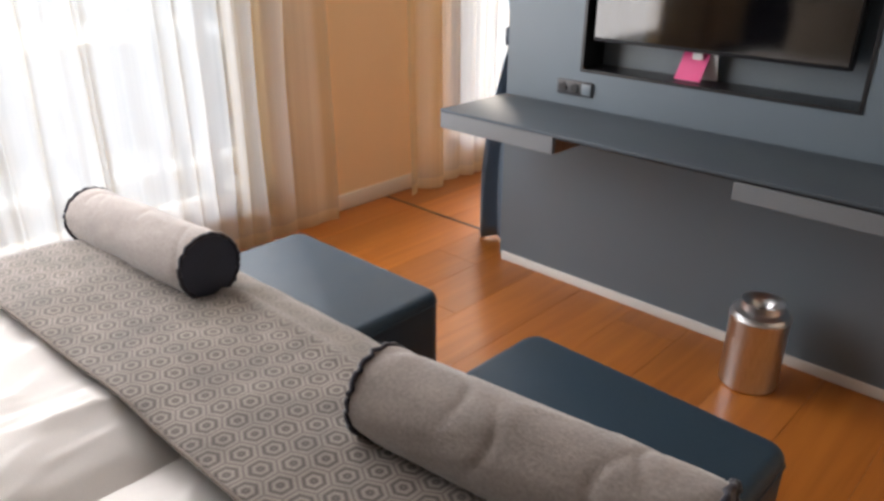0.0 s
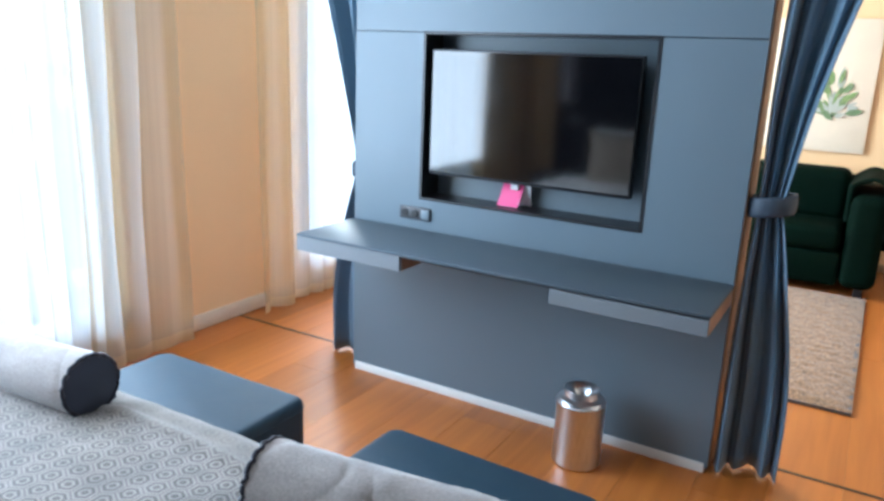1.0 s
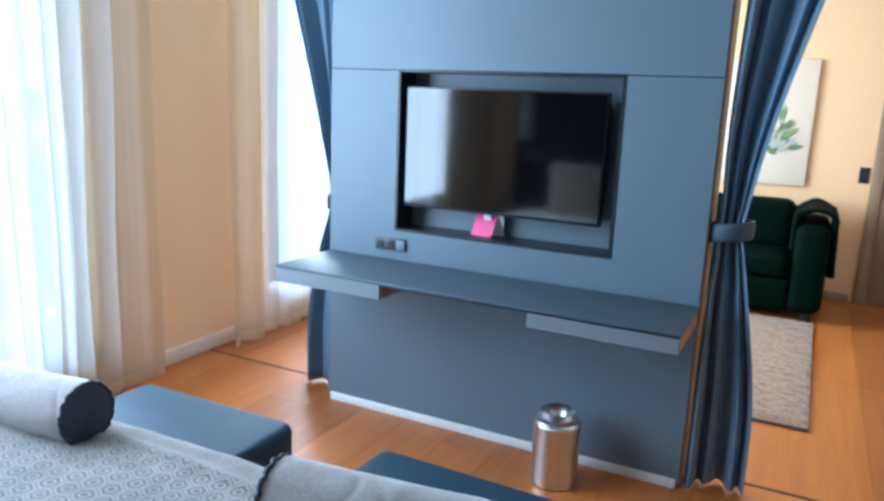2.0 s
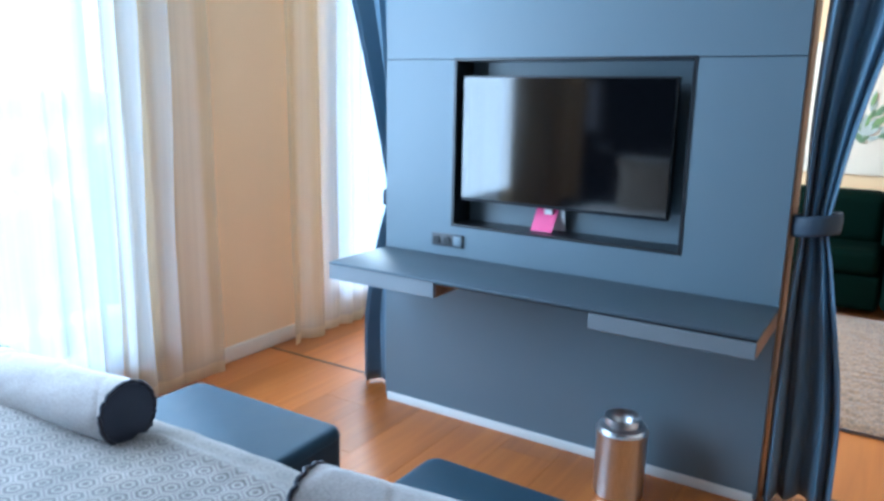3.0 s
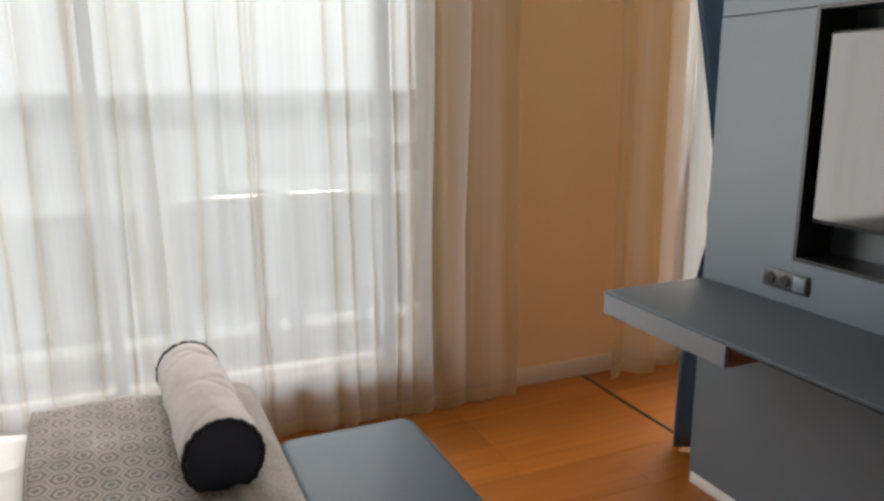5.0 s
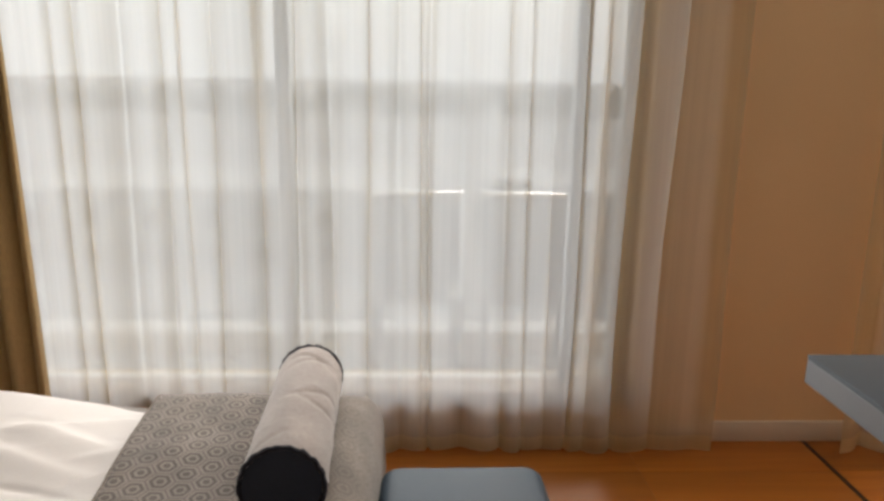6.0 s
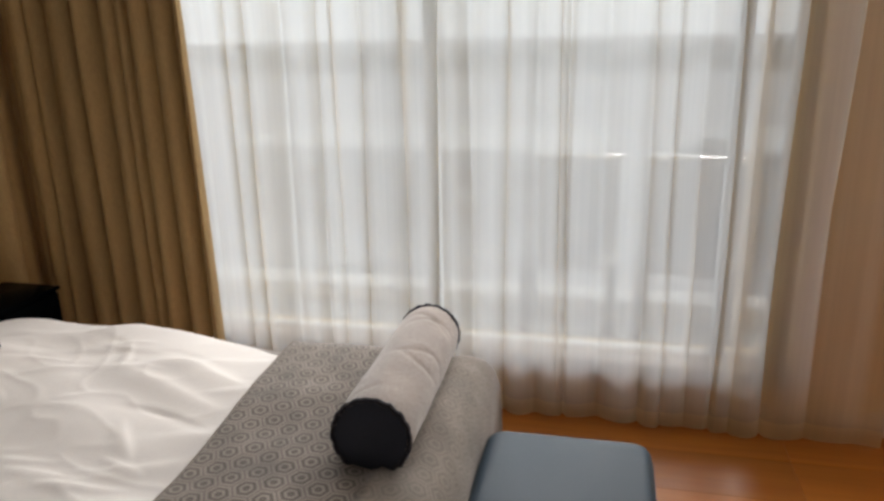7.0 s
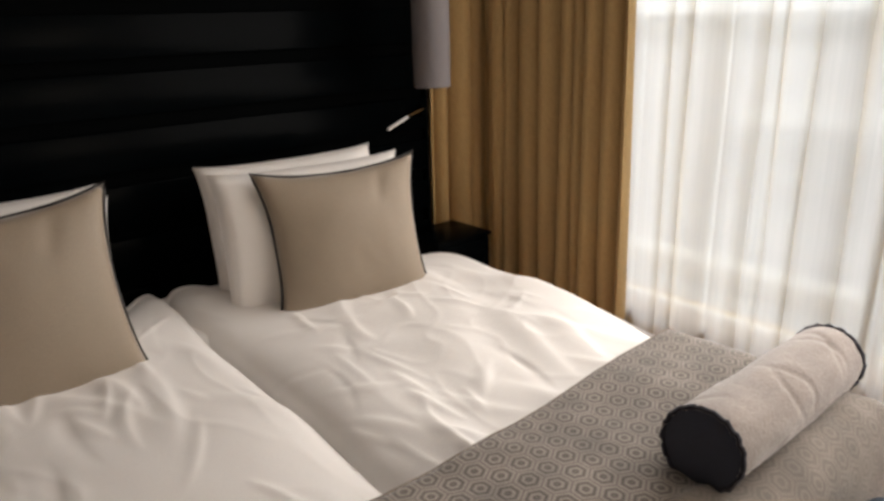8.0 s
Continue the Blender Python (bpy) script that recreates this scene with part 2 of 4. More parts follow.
LINEN = surface("white_cotton", (0.82, 0.79, 0.765), 0.8, 0.03, 5, 0.03, 400, 0.12, sheen=0.15)
TAUPE = surface("taupe_satin_cloth", (0.285, 0.225, 0.165), 0.6, 0.08, 7, 0.08, 400, 0.25, sheen=0.35)
PIPING = surface("black_piping", (0.02, 0.018, 0.018), 0.7, 0.1, 20, 0.1, 300, 0.2)
RUNNER = hexagon_material("hexagon_runner_cloth", (0.100, 0.080, 0.067), (0.31, 0.268, 0.232), 0.056)
RUNNER_EDGE = surface("runner_edge_cloth", (0.24, 0.2, 0.17), 0.85, 0.1, 20, 0.1, 300, 0.3)
HEADBOARD = surface("black_lacquered_panel", (0.0012, 0.0018, 0.0022), 0.24, 0.15, 3, 0.05, 200, 0.03, spec=0.016)
BACKING = surface("matt_black_backing", (0.0012, 0.0016, 0.0018), 0.8, 0.1, 3, 0.05, 200, 0.03, spec=0.02)
CANVAS = surface("warm_white_canvas", (0.84, 0.70, 0.53), 0.8, 0.05, 6, 0.04, 300, 0.15)
STEEL = surface("brushed_steel", (0.74, 0.75, 0.77), 0.3, 0.06, 6, 0.08, 220, 0.1, metal=1.0, stretch=(1, 1, 0.1))
CHROME = surface("chrome", (0.75, 0.75, 0.76), 0.1, 0.03, 6, 0.02, 220, 0.02, metal=1.0)
SHADE = surface("grey_lampshade_cloth", (0.16, 0.145, 0.15), 0.8, 0.06, 8, 0.1, 400, 0.25)
GREEN = surface("green_velvet", (0.0015, 0.0075, 0.0042), 0.75, 0.35, 6, 0.12, 300, 0.3, spec=0.05)
RUG = surface("grey_beige_rug", (0.39, 0.225, 0.11), 0.95, 0.35, 30, 0.4, 90, 1.0, sheen=0.3)
PINK = surface("pink_card", (0.75, 0.07, 0.25), 0.5, 0.05, 20, 0.02, 200, 0.03)
PAPER = surface("white_card", (0.82, 0.80, 0.80), 0.6, 0.03, 20, 0.02, 200, 0.03)
FRAME = surface("window_frame_paint", (0.13, 0.13, 0.125), 0.4, 0.05, 4, 0.03, 200, 0.04)
PALE = surface("pale_frame_paint", (0.50, 0.47, 0.42), 0.5, 0.05, 4, 0.03, 200, 0.04)
GLASS = glass_material("window_glass")
DOORWOOD = wood_material("grey_oak_door", (0.32, 0.22, 0.135), (0.23, 0.155, 0.09), 0.5, "Z", 0.05)
INNER = surface("warm_beige_paint", (0.56, 0.49, 0.40), 0.8, 0.04, 2.0, 0.02, 220, 0.12)
# Outside colours are paled towards grey: the haze is put into them.
LAND = surface("haze_paled_land", (0.37, 0.37, 0.372), 0.9, 0.2, 0.02, 0.2, 0.3, 0.0)
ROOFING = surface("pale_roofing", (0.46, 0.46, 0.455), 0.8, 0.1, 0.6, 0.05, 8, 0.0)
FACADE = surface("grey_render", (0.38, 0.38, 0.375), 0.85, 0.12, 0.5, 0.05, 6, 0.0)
LEAF = surface("haze_paled_foliage", (0.32, 0.335, 0.31), 0.8, 0.3, 0.8, 0.2, 12, 0.0)

# ---- building helpers ----
ROOT = {}


def thing(name, loc, label, category, group="", kind=""):
    ob = new(name)
    ob.location = loc
    ob.empty_display_size = 0.05
    ROOT[ob.name] = Vector(loc)
    return tagged(ob, label, category, group, kind)


def finish(bm, name, mat, smooth):
    me = bpy.data.meshes.new(name)
    bmesh.ops.recalc_face_normals(bm, faces=bm.faces)
    bm.to_mesh(me)
    bm.free()
    me.materials.append(mat)
    if smooth:
        for p in me.polygons:
            p.use_smooth = True
        if smooth != "all":
            me.set_sharp_from_angle(angle=radians(35))
    return me


def part(name, bm, mat, parent, label="", smooth=True):
    """One mesh in world places, as a part of a thing or of a part."""
    base = ROOT[parent.name]
    bmesh.ops.translate(bm, verts=bm.verts, vec=-base)
    ob = new(name, finish(bm, name, mat, smooth))
    ob.parent = parent
    ROOT[ob.name] = base
    return tagged(ob, label)


def single(name, bm, mat, label, category, kind="", group="", smooth=True):
    ob = new(name, finish(bm, name, mat, smooth))
    ROOT[ob.name] = Vector((0, 0, 0))
    return tagged(ob, label, category, group, kind)


def box(x0, x1, y0, y1, z0, z1, bevel=0.0, seg=2, bm=None):
    bm2 = bmesh.new()
    bmesh.ops.create_cube(bm2, size=1)
    bmesh.ops.scale(bm2, verts=bm2.verts, vec=(x1 - x0, y1 - y0, z1 - z0))
    bmesh.ops.translate(bm2, verts=bm2.verts, vec=((x0 + x1) / 2, (y0 + y1) / 2, (z0 + z1) / 2))
    if bevel:
        bmesh.ops.bevel(bm2, geom=bm2.edges, offset=bevel, segments=seg, affect="EDGES", profile=0.5)
    if bm is None:
        return bm2
    me = bpy.data.meshes.new("tmp")
    bm2.to_mesh(me)
    bm2.free()
    bm.from_mesh(me)
    bpy.data.meshes.remove(me)
    return bm


def grid(fn, nu, nv, closed_u=False, bm=None):
    """A sheet of quads over u, v in 0..1."""
    bm = bm or bmesh.new()
    rows = []
    for j in range(nv + 1):
        rows.append([bm.verts.new(fn(i / nu, j / nv)) for i in range(nu if closed_u else nu + 1)])
    for j in range(nv):
        for i in range(nu):
            k = (i + 1) % nu if closed_u else i + 1
            bm.faces.new((rows[j][i], rows[j][k], rows[j + 1][k], rows[j + 1][i]))
    return bm


def lathe(profile, cx, cy, n=40, bm=None):
    """A turned body from (radius, height) pairs."""
    m = len(profile) - 1
    return grid(lambda u, v: (cx + profile[round(v * m)][0] * math.cos(2 * math.pi * u), cy + profile[round(v * m)][0] * math.sin(2 * math.pi * u), profile[round(v * m)][1]), n, m, True, bm)


def tube(points, r, n=8, closed=False, bm=None):
    """A round cord along points."""
    bm = bm or bmesh.new()
    pts = [Vector(p) for p in points]
    rings = []
    for i, p in enumerate(pts):
        a = pts[i - 1] if (i or closed) else p
        b = pts[(i + 1) % len(pts)] if (i + 1 < len(pts) or closed) else p
        d = (b - a).normalized()
        s = d.cross(Vector((0.13, 0.29, 0.95))).normalized()
        t = d.cross(s).normalized()
        rings.append([bm.verts.new(p + r * (math.cos(2 * math.pi * k / n) * s + math.sin(2 * math.pi * k / n) * t)) for k in range(n)])
    m = len(rings)
    for i in range(m if closed else m - 1):
        q, w = rings[i], rings[(i + 1) % m]
        for k in range(n):
            bm.faces.new((q[k], q[(k + 1) % n], w[(k + 1) % n], w[k]))
    if not closed:
        bm.faces.new(rings[0])
        bm.faces.new(rings[-1][::-1])
    return bm


def smoothstep(a, b, x):
    t = min(1, max(0, (x - a) / (b - a)))
    return t * t * (3 - 2 * t)


# ---- the room ----
H = 2.6
WX, WO, SX = -2.86, -3.18, -2.76
X1, YB, YF = 1.7, -0.80, 6.55


def wall_with_openings(name, x0, x1, y0, y1, openings, mat, label):
    """A wall along y, in blocks round its openings (y0, y1, z0, z1)."""
    bm = bmesh.new()
    y = y0
    for a, b, c, d in openings:
        box(x0, x1, y, a, 0, H, bm=bm)
        box(x0, x1, a, b, 0, c, bm=bm)
        box(x0, x1, a, b, d, H, bm=bm)
        y = b
    box(x0, x1, y, y1, 0, H, bm=bm)
    return single(name, bm, mat, label, "wall", "structure", smooth=False)


W1 = (-0.45, 2.22, 0.165, 2.42)
W2 = (3.46, 5.6, 0.165, 2.42)
wall_with_openings("wall_west", WO, WX, YB, YF, [W1, W2], PAINT, "beige painted wall with two tall windows")
single("wall_south", box(WO, X1 + 0.2, YB - 0.2, YB, 0, H), PAINT, "beige painted wall behind the headboard", "wall", "structure", smooth=False)
single("wall_north", box(WO, X1 + 0.2, YF, YF + 0.2, 0, H), CREAM, "cream painted living room wall", "wall", "structure", smooth=False)
# Unseen wall, its beige picked to bounce light on to wall_west.
single("wall_east", box(X1, X1 + 0.2, YB, YF, 0, H), INNER, "unseen inner wall in warm beige that bounces light back", "wall", "structure", smooth=False)
single("ceiling", box(WO, X1 + 0.2, YB - 0.2, YF + 0.2, H, H + 0.2), CEILING, "plain white painted ceiling", "ceiling", "structure", smooth=False)
single("baseboard", box(WX, WX + 0.016, YB, YF, 0, 0.085, 0.004), SKIRT, "white painted baseboard along the window wall", "baseboard", "structure")
single("baseboard", box(WX + 0.1, 0.5, YF - 0.016, YF, 0, 0.06, 0.004), DOORWOOD, "brown baseboard below the cream wall", "baseboard", "structure")


def window(name, y0, y1, z0, z1, mullions, label):
    w = thing(name, (-3.0, (y0 + y1) / 2, z0), label, "window", kind="structure")
    xa, xb = -3.04, -2.96
    fr = bmesh.new()
    for a, b, c, d in ((y0, y0 + 0.07, z0, z1), (y1 - 0.07, y1, z0, z1), (y0 + 0.07, y1 - 0.07, z0, z0 + 0.05), (y0 + 0.07, y1 - 0.07, z1 - 0.07, z1)):
        box(xa, xb, a, b, c, d, 0.006, bm=fr)
    part("window_frame", fr, PALE, w, "pale painted outer frame")
    edges = [y0 + 0.07, *mullions, y1 - 0.07]
    for q in mullions:
        part("mullion", box(xa, xb, q - 0.024, q + 0.024, z0 + 0.05, z1 - 0.07, 0.006), FRAME, w)
    for a, b in zip(edges, edges[1:]):
        g = part("pane", box(-3.004, -2.996, a, b, z0 + 0.04, z1 - 0.06), GLASS, w, smooth=False)
        g.visible_shadow = False
    # Sill is raised and deepened to keep window light off the lower voile.
    part("window_sill", box(-2.945, WX + 0.046, y0 + 0.002, y1 - 0.002, z0 + 0.004, z0 + 0.06, 0.005), DOORWOOD, w, "brown wooden inner sill, deepened to shade the voile's foot")
    return w


window("window_1", *W1, [0.88, 1.985], "tall pale-framed bedroom window behind sheer curtains")
window("window_2", *W2, [4.5], "tall pale-framed living room window behind sheer curtains")

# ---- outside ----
single("ground", box(-2500, -3.6, -2500, 2500, -14.5, -14.0), LAND, "land far below the windows, haze put into its grey", "ground", "structure", smooth=False)


def far_building(x, y, w, d, h, k):
    b = thing("building", (x, y, -14), "distant grey building with a pale flat roof", "building", "buildings outside")
    part("wall", box(x - d / 2, x + d / 2, y - w / 2, y + w / 2, -14, -14 + h), FACADE, b, smooth=False)
    part("roof", box(x - d / 2 - 0.3, x + d / 2 + 0.3, y - w / 2 - 0.3, y + w / 2 + 0.3, -14 + h, -14 + h + 0.5), ROOFING, b, "pale flat roof", smooth=False)
    for i in range(k):
        for j in range(2):
            yy = y - w / 2 + (i + 0.5) * w / k
            part("window", box(x + d / 2 - 0.1, x + d / 2 + 0.06, yy - 0.7, yy + 0.7, -14 + h - 3 - 3.2 * j, -14 + h - 1.4 - 3.2 * j), BLACK, b, smooth=False)


for q in ((-62, 22, 26, 14, 6.6, 6), (-70, -16, 34, 16, 5.5, 7), (-95, 52, 40, 18, 8, 8)):
    far_building(*q)


def tree(x, y, h, r, seed):
    rnd = random.Random(seed)
    t = thing("tree", (x, y, -14), "distant leafy tree in haze-paled grey-green", "tree", "trees outside")
    part("trunk", lathe([(0.35, -14), (0.28, -14 + h * 0.4), (0.1, -14 + h * 0.8), (0.0, -14 + h * 0.85)], x, y, 8), DOORWOOD, t)
    bm = bmesh.new()
    for i in range(420):
        a, e, q = rnd.uniform(0, 6.283), rnd.uniform(-0.5, 1.4), r * rnd.uniform(0.35, 1.0) ** 0.5
        c = Vector((x + q * math.cos(a) * math.cos(e), y + q * math.sin(a) * math.cos(e), -14 + h * 0.62 + q * 1.1 * math.sin(e)))
        s = rnd.uniform(0.25, 0.6)
        n1, n2 = Vector([rnd.gauss(0, 1) for _ in range(3)]).normalized() * s, Vector([rnd.gauss(0, 1) for _ in range(3)]).normalized() * s
        bm.faces.new([bm.verts.new(c + v) for v in (n1, n2, -n1, -n2)])
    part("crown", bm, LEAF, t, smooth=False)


for i, q in enumerate(((-40, 16, 9, 3.2), (-44, 21.5, 10, 3.4), (-41, 27, 9.5, 3.2), (-50, 8, 8.5, 3.0), (-52, 36, 10, 3.6))):
    tree(*q, i + 3)
woods = bmesh.new()
rnd = random.Random(5)
for i in range(900):
    y = rnd.uniform(-420, 520)
    c = Vector((-320 + rnd.uniform(-30, 30), y, -16 + rnd.uniform(0, 11) + 1.5 * math.sin(y * 0.02)))
    s = rnd.uniform(2.5, 5)
    n1, n2 = Vector((rnd.uniform(-1, 1), 1, rnd.uniform(-0.5, 0.5))) * s, Vector((rnd.uniform(-0.5, 0.5), rnd.uniform(-0.3, 0.3), 1)) * s
    woods.faces.new([woods.verts.new(c + v) for v in (n1, n2, -n1, -n2)])
single("woods", woods, LEAF, "far woods along the horizon in haze-paled grey-green", "woods", "stuff", smooth=False)
balcony = thing("balcony", (-3.7, 1.5, -0.2), "grey balcony slab with a low white kerb outside the windows", "balcony", kind="structure")
part("slab", box(-4.2, WO - 0.002, -3.0, 6.5, -0.25, -0.06), ROOFING, balcony, smooth=False)
part("kerb", box(-4.18, -3.98, -3.0, 6.5, -0.06, 0.05, 0.01), CEILING, balcony, "white painted kerb")


def balcony_chair():
    ob = thing("balcony_chair", (0, 0, 0), "dark outdoor chair with a bright metal top rail on the balcony", "chair", "chairs on the balcony")
    for sx in (-0.2, 0.2):
        part("leg", box(sx - 0.02, sx + 0.02, -0.22, -0.18, 0, 0.86, 0.004), BLACK, ob)
        part("leg", box(sx - 0.02, sx + 0.02, 0.18, 0.22, 0, 0.42, 0.004), BLACK, ob)
    part("seat", box(-0.23, 0.23, -0.2, 0.23, 0.421, 0.46, 0.012), BLACK, ob)
    for k in range(3):
        part("slat", box(-0.16 + 0.13 * k - 0.045, -0.16 + 0.13 * k + 0.1, -0.212, -0.19, 0.46, 0.87, 0.004), BLACK, ob)
    part("top_rail", box(-0.24, 0.24, -0.225, -0.175, 0.872, 0.895, 0.008), CHROME, ob, "bright metal top rail")
    return ob


bc = balcony_chair()
bc.matrix_basis = pose(-3.72, 1.38, -0.06, 0, 0, -90)
copy_thing(bc, pose(-3.70, 1.92, -0.06, 0, 0, -96))

# ---- curtains ----


def curtain_mesh(n, rows, path, z0, z1, folds, amp, seed, fine):
    """Hanging cloth. path(s, z) gives the place and the outward way of the cloth's middle; folds deepen downwards."""
    rnd = random.Random(seed)
    ph = [rnd.uniform(0, 6.28) for _ in range(5)]
    shift = [rnd.uniform(-0.35, 0.35) for _ in range(folds + 2)]

    def fold(s):
        k = s * folds
        i = int(k)
        w = k + shift[i] * (1 - (k - i)) + shift[i + 1] * (k - i)
        return 0.75 * math.sin(2 * math.pi * w) + 0.28 * fine * math.sin(4 * math.pi * w + ph[0]) + 0.3 * math.sin(2 * math.pi * s * 3.3 + ph[1]) + 0.25 * fine * math.sin(2 * math.pi * s * 7.7 + ph[3])

    def place(s, v):
        z = z0 + (z1 - z0) * v
        p, out, a = path(s, z)
        drift = 0.012 * math.sin(3.1 * z + 9 * s + ph[2]) * (1 - v)
        return Vector((p[0], p[1], z)) + Vector((out[0], out[1], 0)) * (a * amp * fold(s + 0.004 * math.sin(2.2 * z + ph[4])) + drift)

    return grid(place, n, rows)


def voile_mesh(y0, y1, z0, z1, rows, seed, calm_from):
    """Thin cloth hung in uneven pleats, some of them folded over themselves; past calm_from it hangs flatter."""
    rnd = random.Random(seed)
    edges = [y0]
    while edges[-1] < y1 - 0.16:
        edges.append(edges[-1] + rnd.choice((0.03, 0.04, 0.06, 0.10, 0.13, 0.16, 0.20)) * rnd.uniform(0.85, 1.15))
    edges.append(y1)
    gaps = [b - a for a, b in zip(edges, edges[1:])]
    gaps = [gaps[0], *gaps, gaps[-1], gaps[-1]]
    pleats = [(rnd.uniform(0.35, 1.0) * min(1.0, gaps[i] / 0.08, gaps[i + 1] / 0.08), rnd.uniform(0.1, 1.0) ** 1.5, rnd.uniform(0, 6.28), rnd.uniform(-0.007, 0.007)) for i in range(len(edges) + 1)]
    n = 16
    columns = [(i, k / n) for i in range(len(edges) - 1) for k in range(n)] + [(len(edges) - 2, 1.0)]

    def place(u, v):
        i, k = columns[round(u * (len(columns) - 1))]
        z = z0 + (z1 - z0) * v
        w = edges[i + 1] - edges[i]
        a, b = pleats[i], pleats[i + 1]
        e = k * k * (3 - 2 * k)
        mix = [p + (q - p) * e for p, q in zip(a, b)]
        middle = edges[i] + w * k
        calm = 1 - 0.8 * smoothstep(calm_from, calm_from + 0.1, middle)
        high = z / H
        turn = 2 * math.pi * k
        lap = (0.3 + 2.0 * a[1]) * w / (2 * math.pi) * (0.85 + 0.25 * math.sin(1.9 * z + a[2])) * calm
        sway = 0.010 * math.sin(1.6 * z + mix[2]) * (1 - high) + 0.005 * math.sin(3.7 * z + 2 * mix[2]) * (1 - high)
        depth = 0.045 * mix[0] * (1.0 - 0.25 * high) * calm
        drop = mix[3] * (1 - v) ** 8 if z0 < 0.05 else 0.0
        return (SX + depth * math.cos(turn) + 0.4 * sway, middle + lap * math.sin(turn) + sway, z + drop)

    return grid(place, len(columns) - 1, rows)


def sheer(y0, y1, seed, label, calm_from):
    c = thing("sheer_curtain", (SX, (y0 + y1) / 2, 0.015), label, "curtain", "sheer curtains")
    part("voile", voile_mesh(y0, y1, 0.072, H - 0.03, 16, seed, calm_from), SHEER, c, smooth="all")
    part("hem", voile_mesh(y0, y1, 0.016, 0.074, 2, seed, calm_from), HEM, c, "doubled hem", smooth="all")
    return c


sheer(-0.5, 2.5, 11, "cream sheer voile curtain hanging in folds before the bedroom window", 2.2)
sheer(2.99, 5.9, 23, "cream sheer voile curtain hanging before the living room window", 9.0)
tr = thing("curtain_track", (SX, 2.5, H - 0.03), "slim white ceiling curtain track", "curtain track")
part("rail", box(SX - 0.02, SX + 0.02, YB + 0.02, 5.95, H - 0.03, H - 0.001, 0.003), WHITE, tr)

drape = thing("drape", (-2.66, -0.33, 0.01), "heavy brown blackout drape drawn aside in deep folds", "curtain")


def drape_path(q, z):
    """Along the back wall to the corner, round it and along the window."""
    legs = 0.255, 0.12, 0.725 + 0.012 * (1.6 - z)
    d = q * sum(legs)
    a = 0.8 + 0.2 * (1 - z / H)
    if d < legs[0]:
        return (-2.335 - d, -0.725), (0.1, 1), a
    d -= legs[0]
    if d < legs[1]:
        t = d / legs[1] * math.pi / 2
        return (-2.59 - 0.076 * math.sin(t), -0.649 - 0.076 * math.cos(t)), (math.sin(t), math.cos(t)), a
    return (-2.666, -0.649 + d - legs[1]), (1, 0.1), a


def drape_mesh(z0, z1, rows, pleats, swell):
    """Heavy cloth in deep round pleats, each a little different, folded back on itself between them."""
    rnd = random.Random(4)
    kinds = [(rnd.uniform(0.35, 1.0), rnd.uniform(0.2, 1.6), rnd.uniform(0, 6.28)) for _ in range(pleats + 1)]
    n = 26

    def place(u, v):
        k = (u + 0.026 * math.sin(14.5 * u + 1) * (1 - u) * u * 4 + 0.012 * math.sin(33 * u) * (1 - u) * u * 4) * pleats
        i = min(int(k), pleats - 1)
        f = k - i
        e = f * f * (3 - 2 * f)
        a, b = kinds[i], kinds[i + 1]
        deep, wide, ph = (p + (q - p) * e for p, q in zip(a, b))
        z = z0 + (z1 - z0) * v
        p, out, size = drape_path(u, z)
        size *= 0.9 + 0.1 * math.sin(40 * u)
        turn = 2 * math.pi * f + 0.35 * math.sin(1.3 * z + ph) * math.sin(math.pi * f)
        lap = 0.021 * wide * math.sin(turn)
        push = swell * deep * size * math.cos(turn) + 0.008 * math.sin(2.4 * z + ph) * (1 - v)
        return (p[0] - out[1] * lap + out[0] * push, p[1] + out[0] * lap + out[1] * push, z)

    return grid(place, pleats * n, rows)


dm = part("cloth", drape_mesh(0.012, H - 0.03, 16, 13, 0.072), DRAPE, drape, smooth="all")
dm.modifiers.new("thickness", "SOLIDIFY").thickness = 0.003
hm = part("hem", drape_mesh(0.0125, 0.10, 2, 13, 0.0725), DRAPE, drape, "doubled brown hem", smooth="all")
hm.modifiers.new("thickness", "SOLIDIFY").thickness = 0.007


